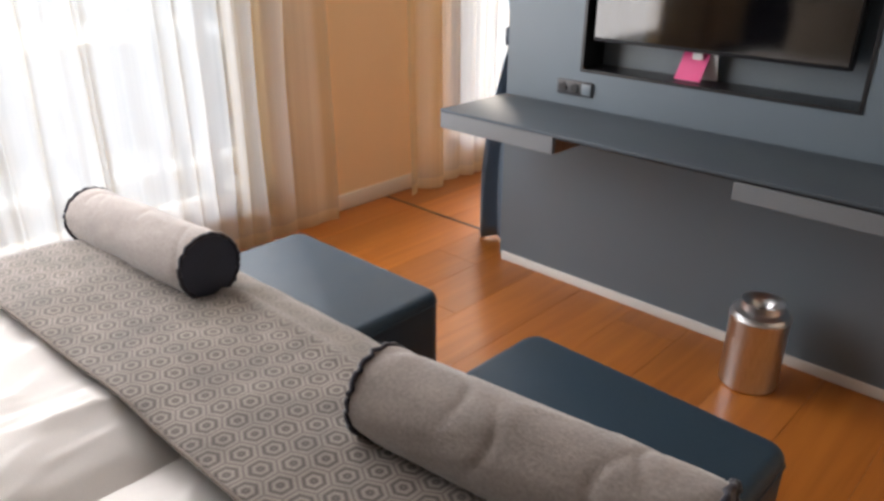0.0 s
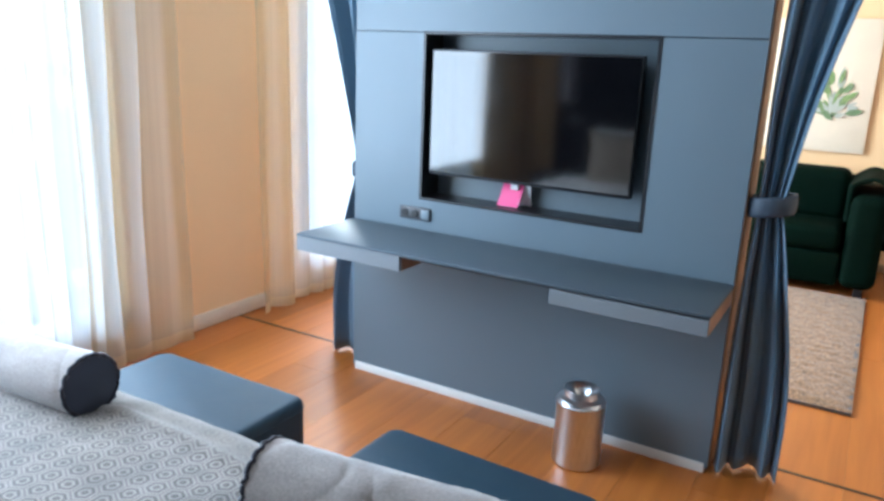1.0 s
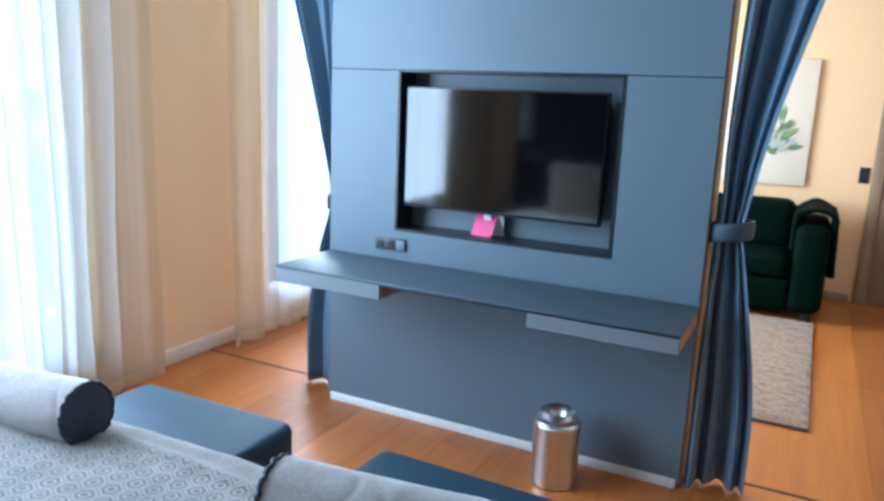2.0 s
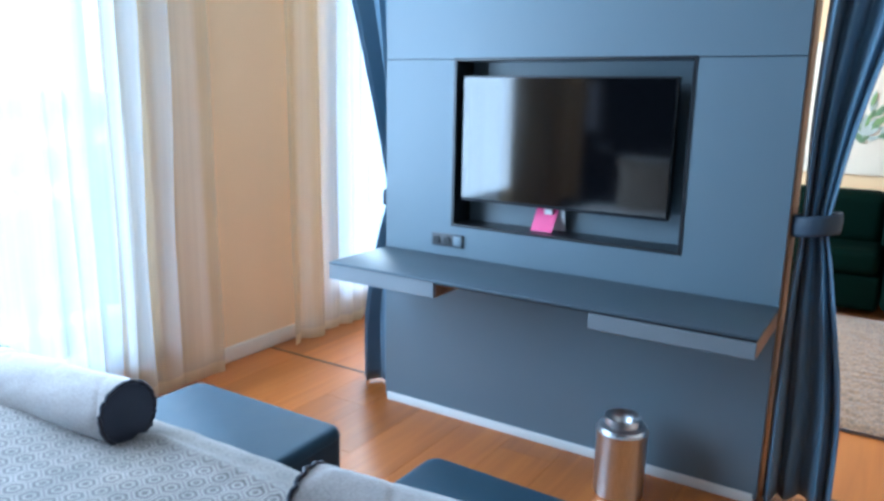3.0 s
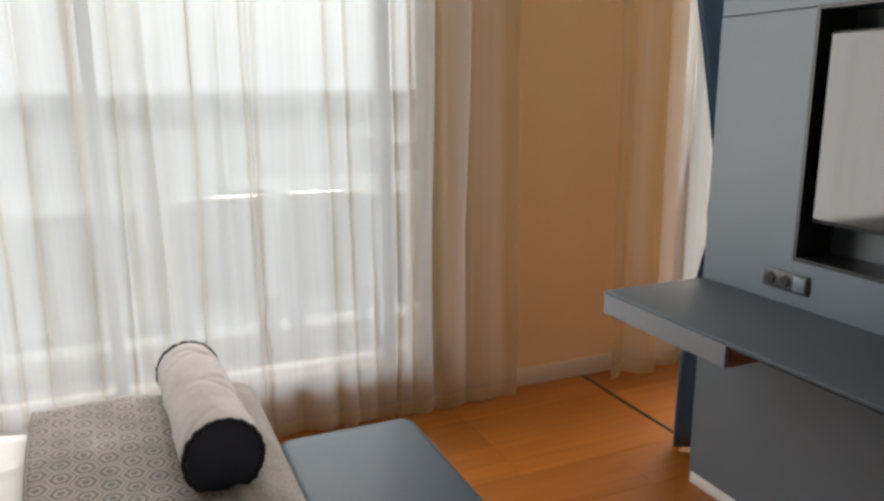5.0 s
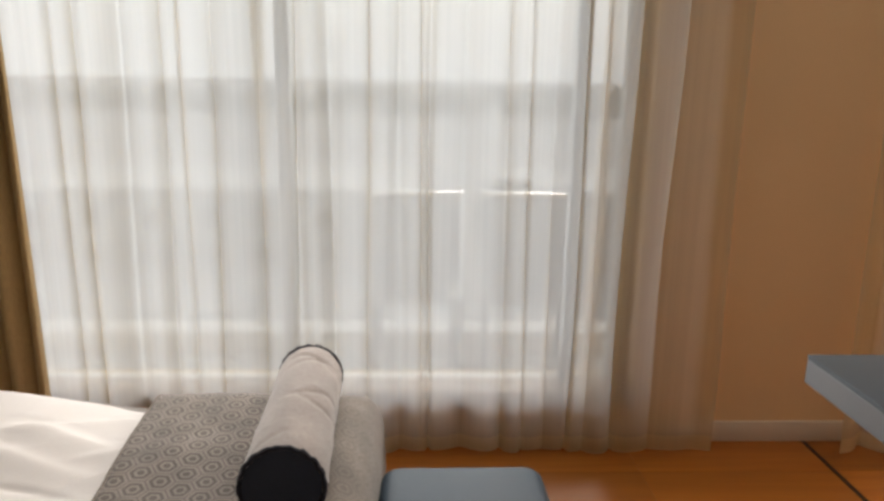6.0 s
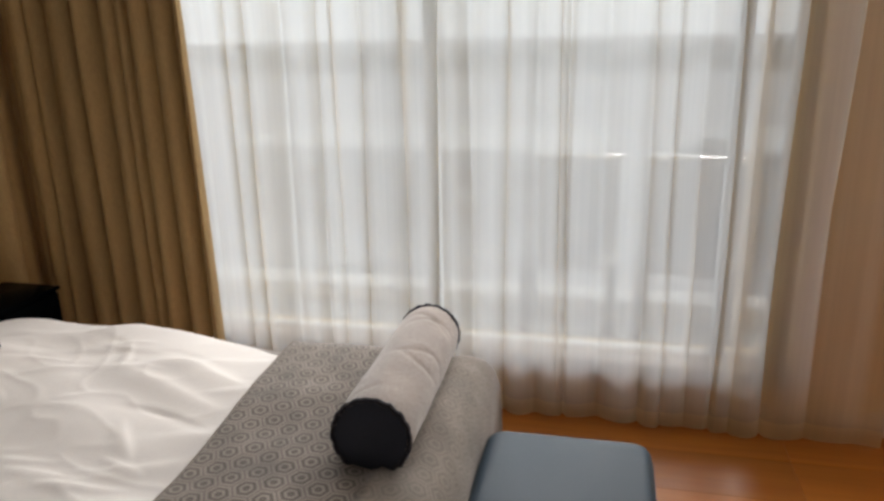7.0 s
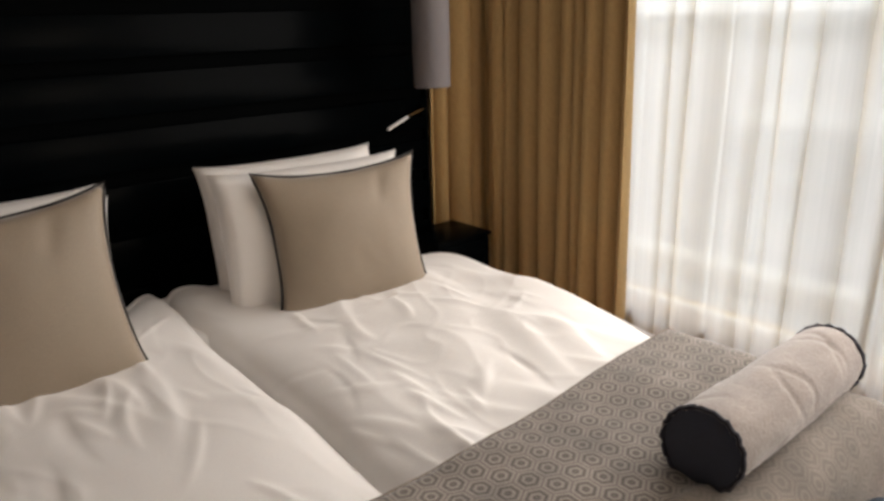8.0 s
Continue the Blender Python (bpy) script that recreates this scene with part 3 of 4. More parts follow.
def tied_curtain(x_wall, side, y, tie_z, top_w, lo, label, seed, pinch):
    """A curtain gathered by a tieback close to the partition's end; side +1 opens towards +x."""
    c = thing("tied_curtain", (x_wall + side * 0.1, y, 0.0), label, "curtain", "curtains beside the partition")

    def span(z):
        if z > tie_z:
            k = (z - tie_z) / (H - tie_z)
            return pinch + (top_w - pinch) * (k ** 1.15)
        k = (tie_z - z) / tie_z
        return pinch + (lo - pinch) * (math.sin(min(1, k * 1.25) * math.pi / 2))

    def path(s, z):
        w = span(z)
        near = 0.015 + 0.05 * max(0, z - tie_z) / (H - tie_z) + 0.27 * pinch * math.exp(-((z - tie_z) / 0.25) ** 2)
        return (x_wall + side * (near + w * s), y + 0.05 * math.sin(math.pi * s) - 0.02 + 0.04 * s * (z < tie_z) * (tie_z - z) / tie_z), (0.12 * side, -1), 0.55 + 0.6 * min(1, w / 0.3)

    m = part("cloth", curtain_mesh(150, 44, path, 0.012, H - 0.02, 3, 0.036, seed, 0.2), NAVY_CLOTH, c, smooth="all")
    m.modifiers.new("thickness", "SOLIDIFY").thickness = 0.003

    def band(u, v):
        a = 2 * math.pi * u
        cx = x_wall + side * (0.017 + 0.77 * pinch)
        zz = tie_z - 0.035 + 0.07 * v + 0.012 * math.cos(a)
        bulge = 1 + 0.06 * math.sin(math.pi * v)
        return (cx + (0.015 + 0.84 * pinch) * math.cos(a) * bulge, y + 0.0 + 0.062 * math.sin(a) * bulge, zz)

    t = part("tieback", grid(band, 28, 6, True), TIE_CLOTH, c, "wide tieback band of the same blue cloth", smooth="all")
    t.modifiers.new("thickness", "SOLIDIFY").thickness = 0.006
    return c


PX0, PX1, PY = -1.872, -0.195, 2.73
tied_curtain(PX1, 1, 2.79, 1.04, 0.42, 0.215, "slate-blue curtain gathered by a tieback beside the partition", 8, 0.075)
tied_curtain(PX0, -1, 2.83, 0.975, 0.43, 0.215, "slate-blue curtain tied back between partition and window", 9, 0.022)

# ---- partition with the television ----
NX0, NX1, NZ0, NZ1 = -1.51, -0.55, 0.897, 1.58
ND = 0.15
pt = thing("tv_partition", ((PX0 + PX1) / 2, PY + 0.1, 0), "grey laminate television partition with a recessed niche", "partition", kind="structure")
part("panel", box(PX0, PX1, PY, PY + 0.018, NZ1 + 0.0085, H, 0.0012, 1), PANEL, pt)
low = bmesh.new()
for a, b, c, d in ((PX0, NX0 - 0.0115, 0.02, NZ1 + 0.005), (NX1 + 0.0115, PX1, 0.02, NZ1 + 0.005), (NX0 - 0.0115, NX1 + 0.0115, 0.02, NZ0 - 0.0115)):
    box(a, b, PY, PY + 0.018, c, d, bm=low)
part("panel", low, PANEL, pt, smooth=False)
core = bmesh.new()
for a, b, c, d in ((PX0 + 0.003, PX1 - 0.003, NZ1 + 0.02, H), (PX0 + 0.003, NX0 - 0.012, 0.02, NZ1 + 0.02), (NX1 + 0.012, PX1 - 0.003, 0.02, NZ1 + 0.02), (NX0 - 0.012, NX1 + 0.012, 0.02, NZ0 - 0.012)):
    box(a, b, PY + 0.0185, PY + 0.165, c, d, bm=core)
part("core", core, BLACK, pt, smooth=False)
part("back_panel", box(PX0, PX1, PY + 0.166, PY + 0.184, 0.0, H), PANEL, pt, smooth=False)
part("end_panel", box(PX1 - 0.0025, PX1 + 0.006, PY + 0.02, PY + 0.165, 0.02, H), OAK_EDGE, pt, "narrow oak end strip", smooth=False)
fr = bmesh.new()
for a, b, c, d in ((NX0 - 0.011, NX0, NZ0 - 0.011, NZ1 + 0.011), (NX1, NX1 + 0.011, NZ0 - 0.011, NZ1 + 0.011), (NX0, NX1, NZ0 - 0.011, NZ0), (NX0, NX1, NZ1, NZ1 + 0.011)):
    box(a, b, PY - 0.0035, PY + ND, c, d, bm=fr)
part("niche_lining", fr, BLACK, pt, "black niche edge", smooth=False)
# Panel grey made paler here, with the light in the niche put into it.
part("niche_back", box(NX0, NX1, PY + ND - 0.012, PY + ND, NZ0, NZ1), CAVITY, pt, smooth=False)
part("plinth", box(PX0 + 0.012, PX1 - 0.012, PY - 0.006, PY + 0.15, 0, 0.04, 0.003), WHITE, pt, "white plinth strip along the floor")

tv = thing("television", (-1.05, PY + 0.05, 1.0), "wall-mounted flat black television in the niche", "television")
part("bezel", box(-1.492, -0.602, 2.752, 2.79, 1.0, 1.522, 0.006), BLACK, tv)
part("screen", box(-1.484, -0.610, 2.7495, 2.7525, 1.014, 1.514), SCREEN, tv, "glossy dark screen", smooth=False)
part("bracket", box(-1.2, -0.9, 2.79, PY + ND - 0.013, 1.12, 1.42, 0.004), BLACK, tv)

card = thing("tent_card", (-1.11, 2.80, NZ0), "folded pink card with a white tab in the niche", "card")
part("front_leaf", grid(lambda u, v: (-1.165 + 0.095 * u + 0.012 * v, 2.775 + 0.035 * v, NZ0 + 0.004 + 0.095 * v), 1, 1), PINK, card, smooth=False)
part("rear_leaf", grid(lambda u, v: (-1.14 + 0.105 * u, 2.838 - 0.026 * v, NZ0 + 0.004 + 0.095 * v), 1, 1), PAPER, card, smooth=False)
part("tab", box(-1.115, -1.08, 2.792, 2.8, NZ0 + 0.075, NZ0 + 0.105, 0.001, 1), PAPER, card, "white tab")
for o in card.children:
    if o.name.split(".")[0].endswith("leaf"):
        o.modifiers.new("thickness", "SOLIDIFY").thickness = 0.0012

soc = thing("wall_socket", (-1.535, PY - 0.006, 0.82), "grey triple wall socket plate above the desk", "socket")
part("plate", box(-1.616, -1.456, PY - 0.009, PY, 0.793, 0.85, 0.004), SOCKET, soc)
for k in range(3):
    cx = -1.588 + 0.053 * k
    if k < 2:
        bm = bmesh.new()
        bmesh.ops.create_cone(bm, cap_ends=True, segments=20, radius1=0.019, radius2=0.0165, depth=0.006, matrix=pose(cx, PY - 0.0105, 0.8215, 90))
        part("insert", bm, BLACK, soc)
    else:
        part("switch", box(cx - 0.021, cx + 0.021, PY - 0.013, PY - 0.009, 0.8, 0.843, 0.002), CAVITY, soc)

dk = thing("wall_desk", ((PX0 + PX1) / 2, 2.53, 0.68), "floating grey laminate desk with two shallow drawers on the partition", "desk")
part("top", box(PX0, PX1 + 0.004, 2.33, PY - 0.001, 0.7405, 0.752, 0.002), DESK, dk)
part("shadow_gap", box(PX0 + 0.02, PX1 - 0.001, 2.337, PY - 0.001, 0.7335, 0.7404), BLACK, dk, smooth=False)
for a, b in ((PX0, -1.351), (-0.726, PX1)):
    body = part("drawer", box(a + 0.004, b - 0.006, 2.35, PY - 0.002, 0.684, 0.733), OAK_EDGE, dk, "oak drawer box", smooth=False)
    part("drawer_front", box(a, b, 2.331, 2.3495, 0.679, 0.740 if a == PX0 else 0.7325, 0.0015, 1), DRAWER, body, "pale grey drawer front")
    part("side", box(b - 0.0055, b + 0.001, 2.35, PY - 0.002, 0.679, 0.733), OAK_EDGE, body, smooth=False)

bn = thing("waste_bin", (-0.64, 2.545, 0), "brushed steel waste bin with a funnel lid", "bin")
BX, BY = -0.645, 2.54
part("body", lathe([(0.0, 0.002), (0.088, 0.002), (0.092, 0.006), (0.092, 0.235), (0.094, 0.24), (0.094, 0.252), (0.09, 0.256)], BX, BY, 48), STEEL, bn)
part("lid", lathe([(0.09, 0.2565), (0.086, 0.268), (0.068, 0.278), (0.064, 0.30), (0.066, 0.303), (0.062, 0.302), (0.03, 0.268), (0.028, 0.255)], BX, BY, 48), STEEL, bn, "polished funnel lid")
# Black disc closes the funnel, standing in for the shade inside the bin.
part("dark_hollow", lathe([(0.0, 0.258), (0.0275, 0.258), (0.0275, 0.262)], BX, BY, 24), BLACK, bn)

# ---- bed ----
BX0, BX1, BY0, BY1, BZ = -2.06, -0.14, -0.68, 1.23, 0.54
bed = thing("bed", ((BX0 + BX1) / 2, 0.3, 0), "double bed with two mattresses on a dark upholstered base", "bed")
part("base", box(BX0 + 0.03, BX1 - 0.03, BY0, BY1 - 0.03, 0.06, 0.32, 0.02), OTTO, bed)
MID = (BX0 + BX1) / 2
for a, b in ((BX0 + 0.02, MID - 0.004), (MID + 0.004, BX1 - 0.02)):
    part("mattress", box(a, b, BY0, BY1 - 0.02, 0.322, 0.49, 0.05, 4), LINEN, bed)
for xx in (BX0 + 0.1, BX1 - 0.1):
    for yy in (BY0 + 0.1, BY1 - 0.12):
        part("leg", box(xx - 0.03, xx + 0.03, yy - 0.03, yy + 0.03, 0, 0.06, 0.004), BLACK, bed)


def fold_strokes(xa, xb, ya, yb, count, seed):
    """Single tapering folds strewn over a duvet, most of them running down the bed."""
    rnd = random.Random(seed)
    strokes = []
    for i in range(count):
        big = i % 6 == 0
        a = rnd.gauss(1.75, 0.4) if i % 4 else rnd.uniform(0, 3.14)
        strokes.append((rnd.uniform(xa, xb), rnd.uniform(ya, yb), math.cos(a), math.sin(a), rnd.uniform(0.16, 0.32) if big else rnd.uniform(0.07, 0.17),
                        rnd.uniform(0.026, 0.045) if big else rnd.uniform(0.010, 0.020), (rnd.uniform(0.006, 0.011) if big else rnd.uniform(0.0022, 0.0058)) * rnd.choice((1, 1, 1, -0.7)), rnd.uniform(-1.6, 1.6)))
    return strokes


def crease(x, y, s, strokes):
    """Rumpled cloth: slow swells, and tapering folds that are steep on one side."""
    p = Vector((x * 1.9 + 0.8 * y + 3 * s, y * 1.5 - 0.5 * x + s, s * 7.1))
    warp = noise.noise_vector(p * 0.9) * 0.9
    z = 0.030 * noise.noise(p * 0.5) + 0.014 * noise.noise(p * 1.15 + warp) + 0.007 * noise.noise(p * 2.3 + warp * 1.3) + 0.0022 * (1 - abs(noise.noise(p * 2.6 + warp * 1.6))) ** 7
    for cx, cy, c, d, ln, wd, high, bow in strokes:
        dx, dy = x - cx, y - cy
        along = dx * c + dy * d
        if abs(along) > ln:
            continue
        across = -dx * d + dy * c - bow * (along * along - 0.3 * ln * ln)
        if abs(across) > 4 * wd:
            continue
        t = 1 - (along / ln) ** 2
        k = across / (wd * (0.55 + 0.45 * t))
        z += high * t * t * math.exp(-k * k * (1.9 if k > 0 else 0.45))
    return z


def duvet(xa, xb, ya, yb, drop_a, drop_b, seed, label):
    """A duvet on the bed top that falls over one or both long sides."""
    ob = thing("duvet", ((xa + xb) / 2, (ya + yb) / 2, 0.54), label, "duvet", "duvets on the bed")
    la, lb = drop_a, drop_b
    total = la + (xb - xa) + lb
    strokes = fold_strokes(xa, xb, ya + 0.1, 0.75, 64, int(seed * 10))

    def place(u, v):
        q = -la + total * u
        y = ya + (yb - ya) * v
        r = 0.07
        if q < 0:
            x, z = xa - 0.02 * (1 - math.exp(q * 8)), BZ - r + q + 0.0
            if q > -r * 1.2:
                z = BZ - r * (1 - math.cos(min(1, (-q) / (r * 1.2)) * math.pi / 2)) - 0.004
            z = min(z, BZ)
        elif q > xb - xa:
            k = q - (xb - xa)
            x, z = xb + 0.02 * (1 - math.exp(-k * 8)), BZ - k
        else:
            e = min(q, xb - xa - q)
            x, z = xa + q, BZ - 0.05 * math.exp(-e * 22) * (1 if not (la and q < 0.3) else 0.35) + 0.018 * math.sin(math.pi * q / (xb - xa))
        endp = min(v, 1) * (yb - ya)
        top = smoothstep(-0.05, 0.05, q) * smoothstep(-0.05, 0.05, xb - xa - q)
        z += crease(x, y, seed, strokes) * (0.25 + 0.75 * top) - 0.016
        z -= 0.045 * math.exp(-endp * 18)
        z -= (0.022 * smoothstep(0.70, 0.84, y) + 0.022 * smoothstep(0.90, 1.02, y)) * top
        z += 0.012 * (1 - smoothstep(BX0, BX0 + 0.5, x)) * (1 - smoothstep(0.5, 0.75, y)) * top
        z += (0.042 * (1 - smoothstep(0.30, 0.74, y)) + 0.004 * (1 - smoothstep(-0.2, 0.15, y))) * top
        middle = math.exp(-((x - MID) / 0.17) ** 2)
        z += 0.075 * middle * (1 - smoothstep(-0.42, -0.05, y))
        y -= 0.20 * math.exp(-((x - MID) / 0.22) ** 2) * max(0, 1 - 2 * v) ** 2
        x += 0.018 * noise.noise(Vector((y * 5, z * 4, seed))) * (1 - top)
        return (x, y, z)

    part("hem", tube([Vector(place(k / 90, 0)) for k in range(91)], 0.012, 8), LINEN, ob, "stitched head edge", smooth="all")
    m = part("cover", grid(place, 190, 230), LINEN, ob, smooth="all")
    sd = m.modifiers.new("thickness", "SOLIDIFY")
    sd.thickness, sd.offset = 0.035, -1.0
    return ob


duvet(BX0 - 0.005, MID + 0.03, -0.35, BY1 - 0.03, 0.24, 0.0, 1.7, "creased white cotton duvet on the bed's window half")
duvet(MID + 0.02, BX1 + 0.005, -0.40, BY1 - 0.03, 0.0, 0.24, 4.3, "creased white cotton duvet on the bed's inner half")
sh = single("bed_sheet", box(BX0 + 0.015, BX1 - 0.015, BY0 + 0.003, -0.2, 0.36, 0.54, 0.06, 4), LINEN, "smooth white sheet at the bed's head", "sheet")


def pressed(x, y):
    """How far the bolsters press the runner down."""
    z = 0.0
    for cx, cy, half, yaw in ((-1.79, 1.10, 0.31, 2.6), (-0.51, 1.09, 0.31, 7.5)):
        c, d = math.cos(radians(yaw)), math.sin(radians(yaw))
        along, across = (x - cx) * c + (y - cy) * d, -(x - cx) * d + (y - cy) * c
        z += 0.021 * math.exp(-(across / 0.085) ** 2) * (1 - smoothstep(half - 0.02, half + 0.09, abs(along)))
    return z


def bed_runner():
    """A cloth over the foot of the bed: across the top, down both sides and over the foot edge."""
    ob = thing("bed_runner", (MID, 0.98, BZ), "grey-brown hexagon-patterned bed runner over the bed's foot", "bed runner")
    side, foot = 0.30, 0.36
    xa, xb, y1 = BX0 - 0.03, BX1 + 0.03, BY1 + 0.02
    top_l = y1 - 0.705
    total_x, total_y = (xb - xa) + 2 * side, top_l + foot
    bm = bmesh.new()
    uvl = bm.loops.layers.uv.new("UVMap")
    nu, nv = 150, 70
    coords = {}

    def bend(q, lo, hi, r):
        """Distance along the cloth to (place across, drop below the top), round both edges."""
        arc = r * math.pi / 2
        if q < lo + r:
            k = lo + r - q
            if k < arc:
                a = k / r
                return lo + r - r * math.sin(a), r * (1 - math.cos(a))
            return lo, r + (k - arc)
        if q > hi - r:
            k = q - (hi - r)
            if k < arc:
                a = k / r
                return hi - r + r * math.sin(a), r * (1 - math.cos(a))
            return hi, r + (k - arc)
        return q, 0.0

    def place(i, j):
        qx, qy = xa - side + total_x * i / nu, 0.705 + total_y * j / nv
        x, dx = bend(qx, xa, xb, 0.11)
        y, dy = bend(qy, 0.2, y1, 0.085)
        skew = 0.05 * smoothstep(BX0, MID, x)
        drop = max(dx, dy)
        lump = 0.005 * noise.noise(Vector((qx * 5, qy * 5, 3.0))) + 0.003 * noise.noise(Vector((qx * 13, qy * 11, 8.0)))
        fold = 0.010 * math.exp(-((qy - (y1 - 0.15) - 0.02 * math.sin(qx * 3)) / 0.014) ** 2)
        z = BZ + 0.030 - drop + (lump + fold if drop < 0.03 else 0)
        if dx > 0.11:
            x += (0.012 * math.sin(qy * 26) + 0.01) * (1 if qx > 0 or x > MID else -1) * min(1, (dx - 0.11) * 6)
        if dy > 0.085:
            y += 0.006 * math.sin(qx * 19) * min(1, (dy - 0.085) * 6)
        y += 0.028 * smoothstep(0.0, 0.15, dy)
        x += 0.03 * smoothstep(0.0, 0.16, dx) * (1 if x > MID else -1)
        z += 0.016 * (1 - smoothstep(BX0 + 0.1, BX0 + 0.65, x)) - (pressed(x, y) if drop < 0.04 else 0.0)
        return Vector((x, y + skew * (1 - j / nv), z)), (qx, qy)

    verts = []
    for j in range(nv + 1):
        row = []
        for i in range(nu + 1):
            p, q = place(i, j)
            v = bm.verts.new(p)
            coords[v] = q
            row.append(v)
        verts.append(row)
    for j in range(nv):
        for i in range(nu):
            f = bm.faces.new((verts[j][i], verts[j][i + 1], verts[j + 1][i + 1], verts[j + 1][i]))
            for lp in f.loops:
                lp[uvl].uv = coords[lp.vert]
    edge = [place(i, 0)[0] + Vector((0, 0, 0.001)) for i in range(nu + 1)]
    part("hem", tube(edge, 0.004, 6), RUNNER_EDGE, ob, "brown stitched edge", smooth="all")
    c = part("cloth", bm, RUNNER, ob, smooth="all")
    sd = c.modifiers.new("thickness", "SOLIDIFY")
    sd.thickness, sd.offset = 0.006, 0.0


bed_runner()


def bolster(cx, cy, length, r, yaw, label, seed, tip=0.0):
    """A round fleece bolster with dark velvet ends and a corded seam at each end."""
    ob = thing("bolster", (0, 0, 0), label, "bolster", "bolsters on the bed")
    h = length / 2

    def skin(u, v):
        a, x = 2 * math.pi * u, -h + length * v
        q = r * (1 + 0.045 * noise.noise(Vector((x * 6, math.cos(a) * 1.5, math.sin(a) * 1.5 + seed))) + 0.012 * noise.noise(Vector((x * 22, math.cos(a) * 4, math.sin(a) * 4))) + 0.03 * (1 - abs(noise.noise(Vector((x * 4 + a * 0.5, math.cos(a) * 1.2 + seed, math.sin(a) * 1.2))))) ** 8)
        for k in range(5):
            at = h * math.sin(seed * 3 + k * 2.4) * 0.85 + 0.03 * math.sin(a * 2 + k)
            q -= 0.0035 * math.exp(-((x - at) / 0.010) ** 2) * max(0.0, math.sin(a + 0.9 * math.sin(k * 1.9 + seed))) ** 2
        q *= 1 - 0.06 * math.exp(-(h - abs(x)) * 60)
        z = q * math.sin(a)
        return (x, q * math.cos(a), max(z, -r * 0.95))

    part("cover", grid(skin, 56, 110, True), FLEECE, ob, smooth="all")
    for s in (-1, 1):
        def cap(u, v, s=s):
            a = 2 * math.pi * u
            q = r * 0.95 * (1 - v)
            return (s * (h + 0.012 * math.sin(v * math.pi / 2)), q * math.cos(a), max(q * math.sin(a), -r * 0.95))
        bm = grid(cap, 48, 8, True)
        bmesh.ops.remove_doubles(bm, verts=bm.verts, dist=1e-5)
        part("end_cap", bm, ENDCAP, ob, "dark navy velvet end", smooth="all")
        ring = [(s * h, (r * 0.985) * math.cos(2 * math.pi * k / 60), max((r * 0.985) * math.sin(2 * math.pi * k / 60), -r * 0.95) + 0.002 * math.sin(k * 2.1)) for k in range(60)]
        ring = [(x + s * 0.003 * math.sin(k * 1.7) + 0.0015 * math.sin(k * 3.1), y * (1 + 0.012 * math.sin(k * 2.3)), zz) for k, (x, y, zz) in enumerate(ring)]
        part("cord", tube(ring, 0.0055, 8, True), VELVET, ob, "dark corded edge", smooth="all")
    ob.matrix_basis = pose(cx, cy, BZ + 0.029 + r * 0.73 - 0.5 * length * math.sin(radians(tip)), 0, -tip, yaw)
    return ob


bolster(-1.79, 1.10, 0.605, 0.083, 2.6, "grey fleece bolster with dark velvet ends on the runner's window half", 1.0, 2.4)
bolster(-0.51, 1.09, 0.60, 0.085, 7.5, "grey fleece bolster with dark velvet ends on the runner's inner half", 5.0)


def ottoman():
    ob = thing("ottoman", (0, 0, 0), "blue-grey upholstered box ottoman at the foot of the bed", "ottoman", "ottomans at the foot of the bed")
    bm = box(-0.335, 0.335, -0.205, 0.205, 0.03, 0.43, 0.0)
    up = [e for e in bm.edges if abs(e.verts[0].co.z - e.verts[1].co.z) > 0.1]
    bmesh.ops.bevel(bm, geom=up, offset=0.05, segments=6, affect="EDGES", profile=0.5)
    top = [e for e in bm.edges if all(v.co.z > 0.42 for v in e.verts) and len(e.link_faces) == 2]
    bmesh.ops.bevel(bm, geom=top, offset=0.028, segments=4, affect="EDGES", profile=0.5)
    part("body", bm, OTTO, ob)
    seam = []
    for k in range(80):
        a = 2 * math.pi * k / 80
        c, s = math.cos(a), math.sin(a)
        q = max(abs(c) / 0.3355, abs(s) / 0.2055)
        x, y = c / q, s / q
        ex, ey = 0.2855, 0.1555
        if abs(x) > ex and abs(y) > ey:
            d = Vector((abs(x) - ex, abs(y) - ey)).normalized() * 0.05
            x, y = math.copysign(ex + d.x, x), math.copysign(ey + d.y, y)
        seam.append((x, y, 0.398))
    part("seam", tube(seam, 0.003, 6, True), OTTO, ob)
    for sx in (-0.27, 0.27):
        for sy in (-0.14, 0.14):
            part("foot", lathe([(0.0, 0.0), (0.02, 0.0), (0.022, 0.03), (0.0, 0.03)], sx, sy, 14), BLACK, ob)
    return ob


o1 = ottoman()
o1.matrix_basis = pose(-1.59, 1.492, 0, 0, 0, 0.5)
copy_thing(o1, pose(-0.61, 1.498, 0, 0, 0, -1.0))


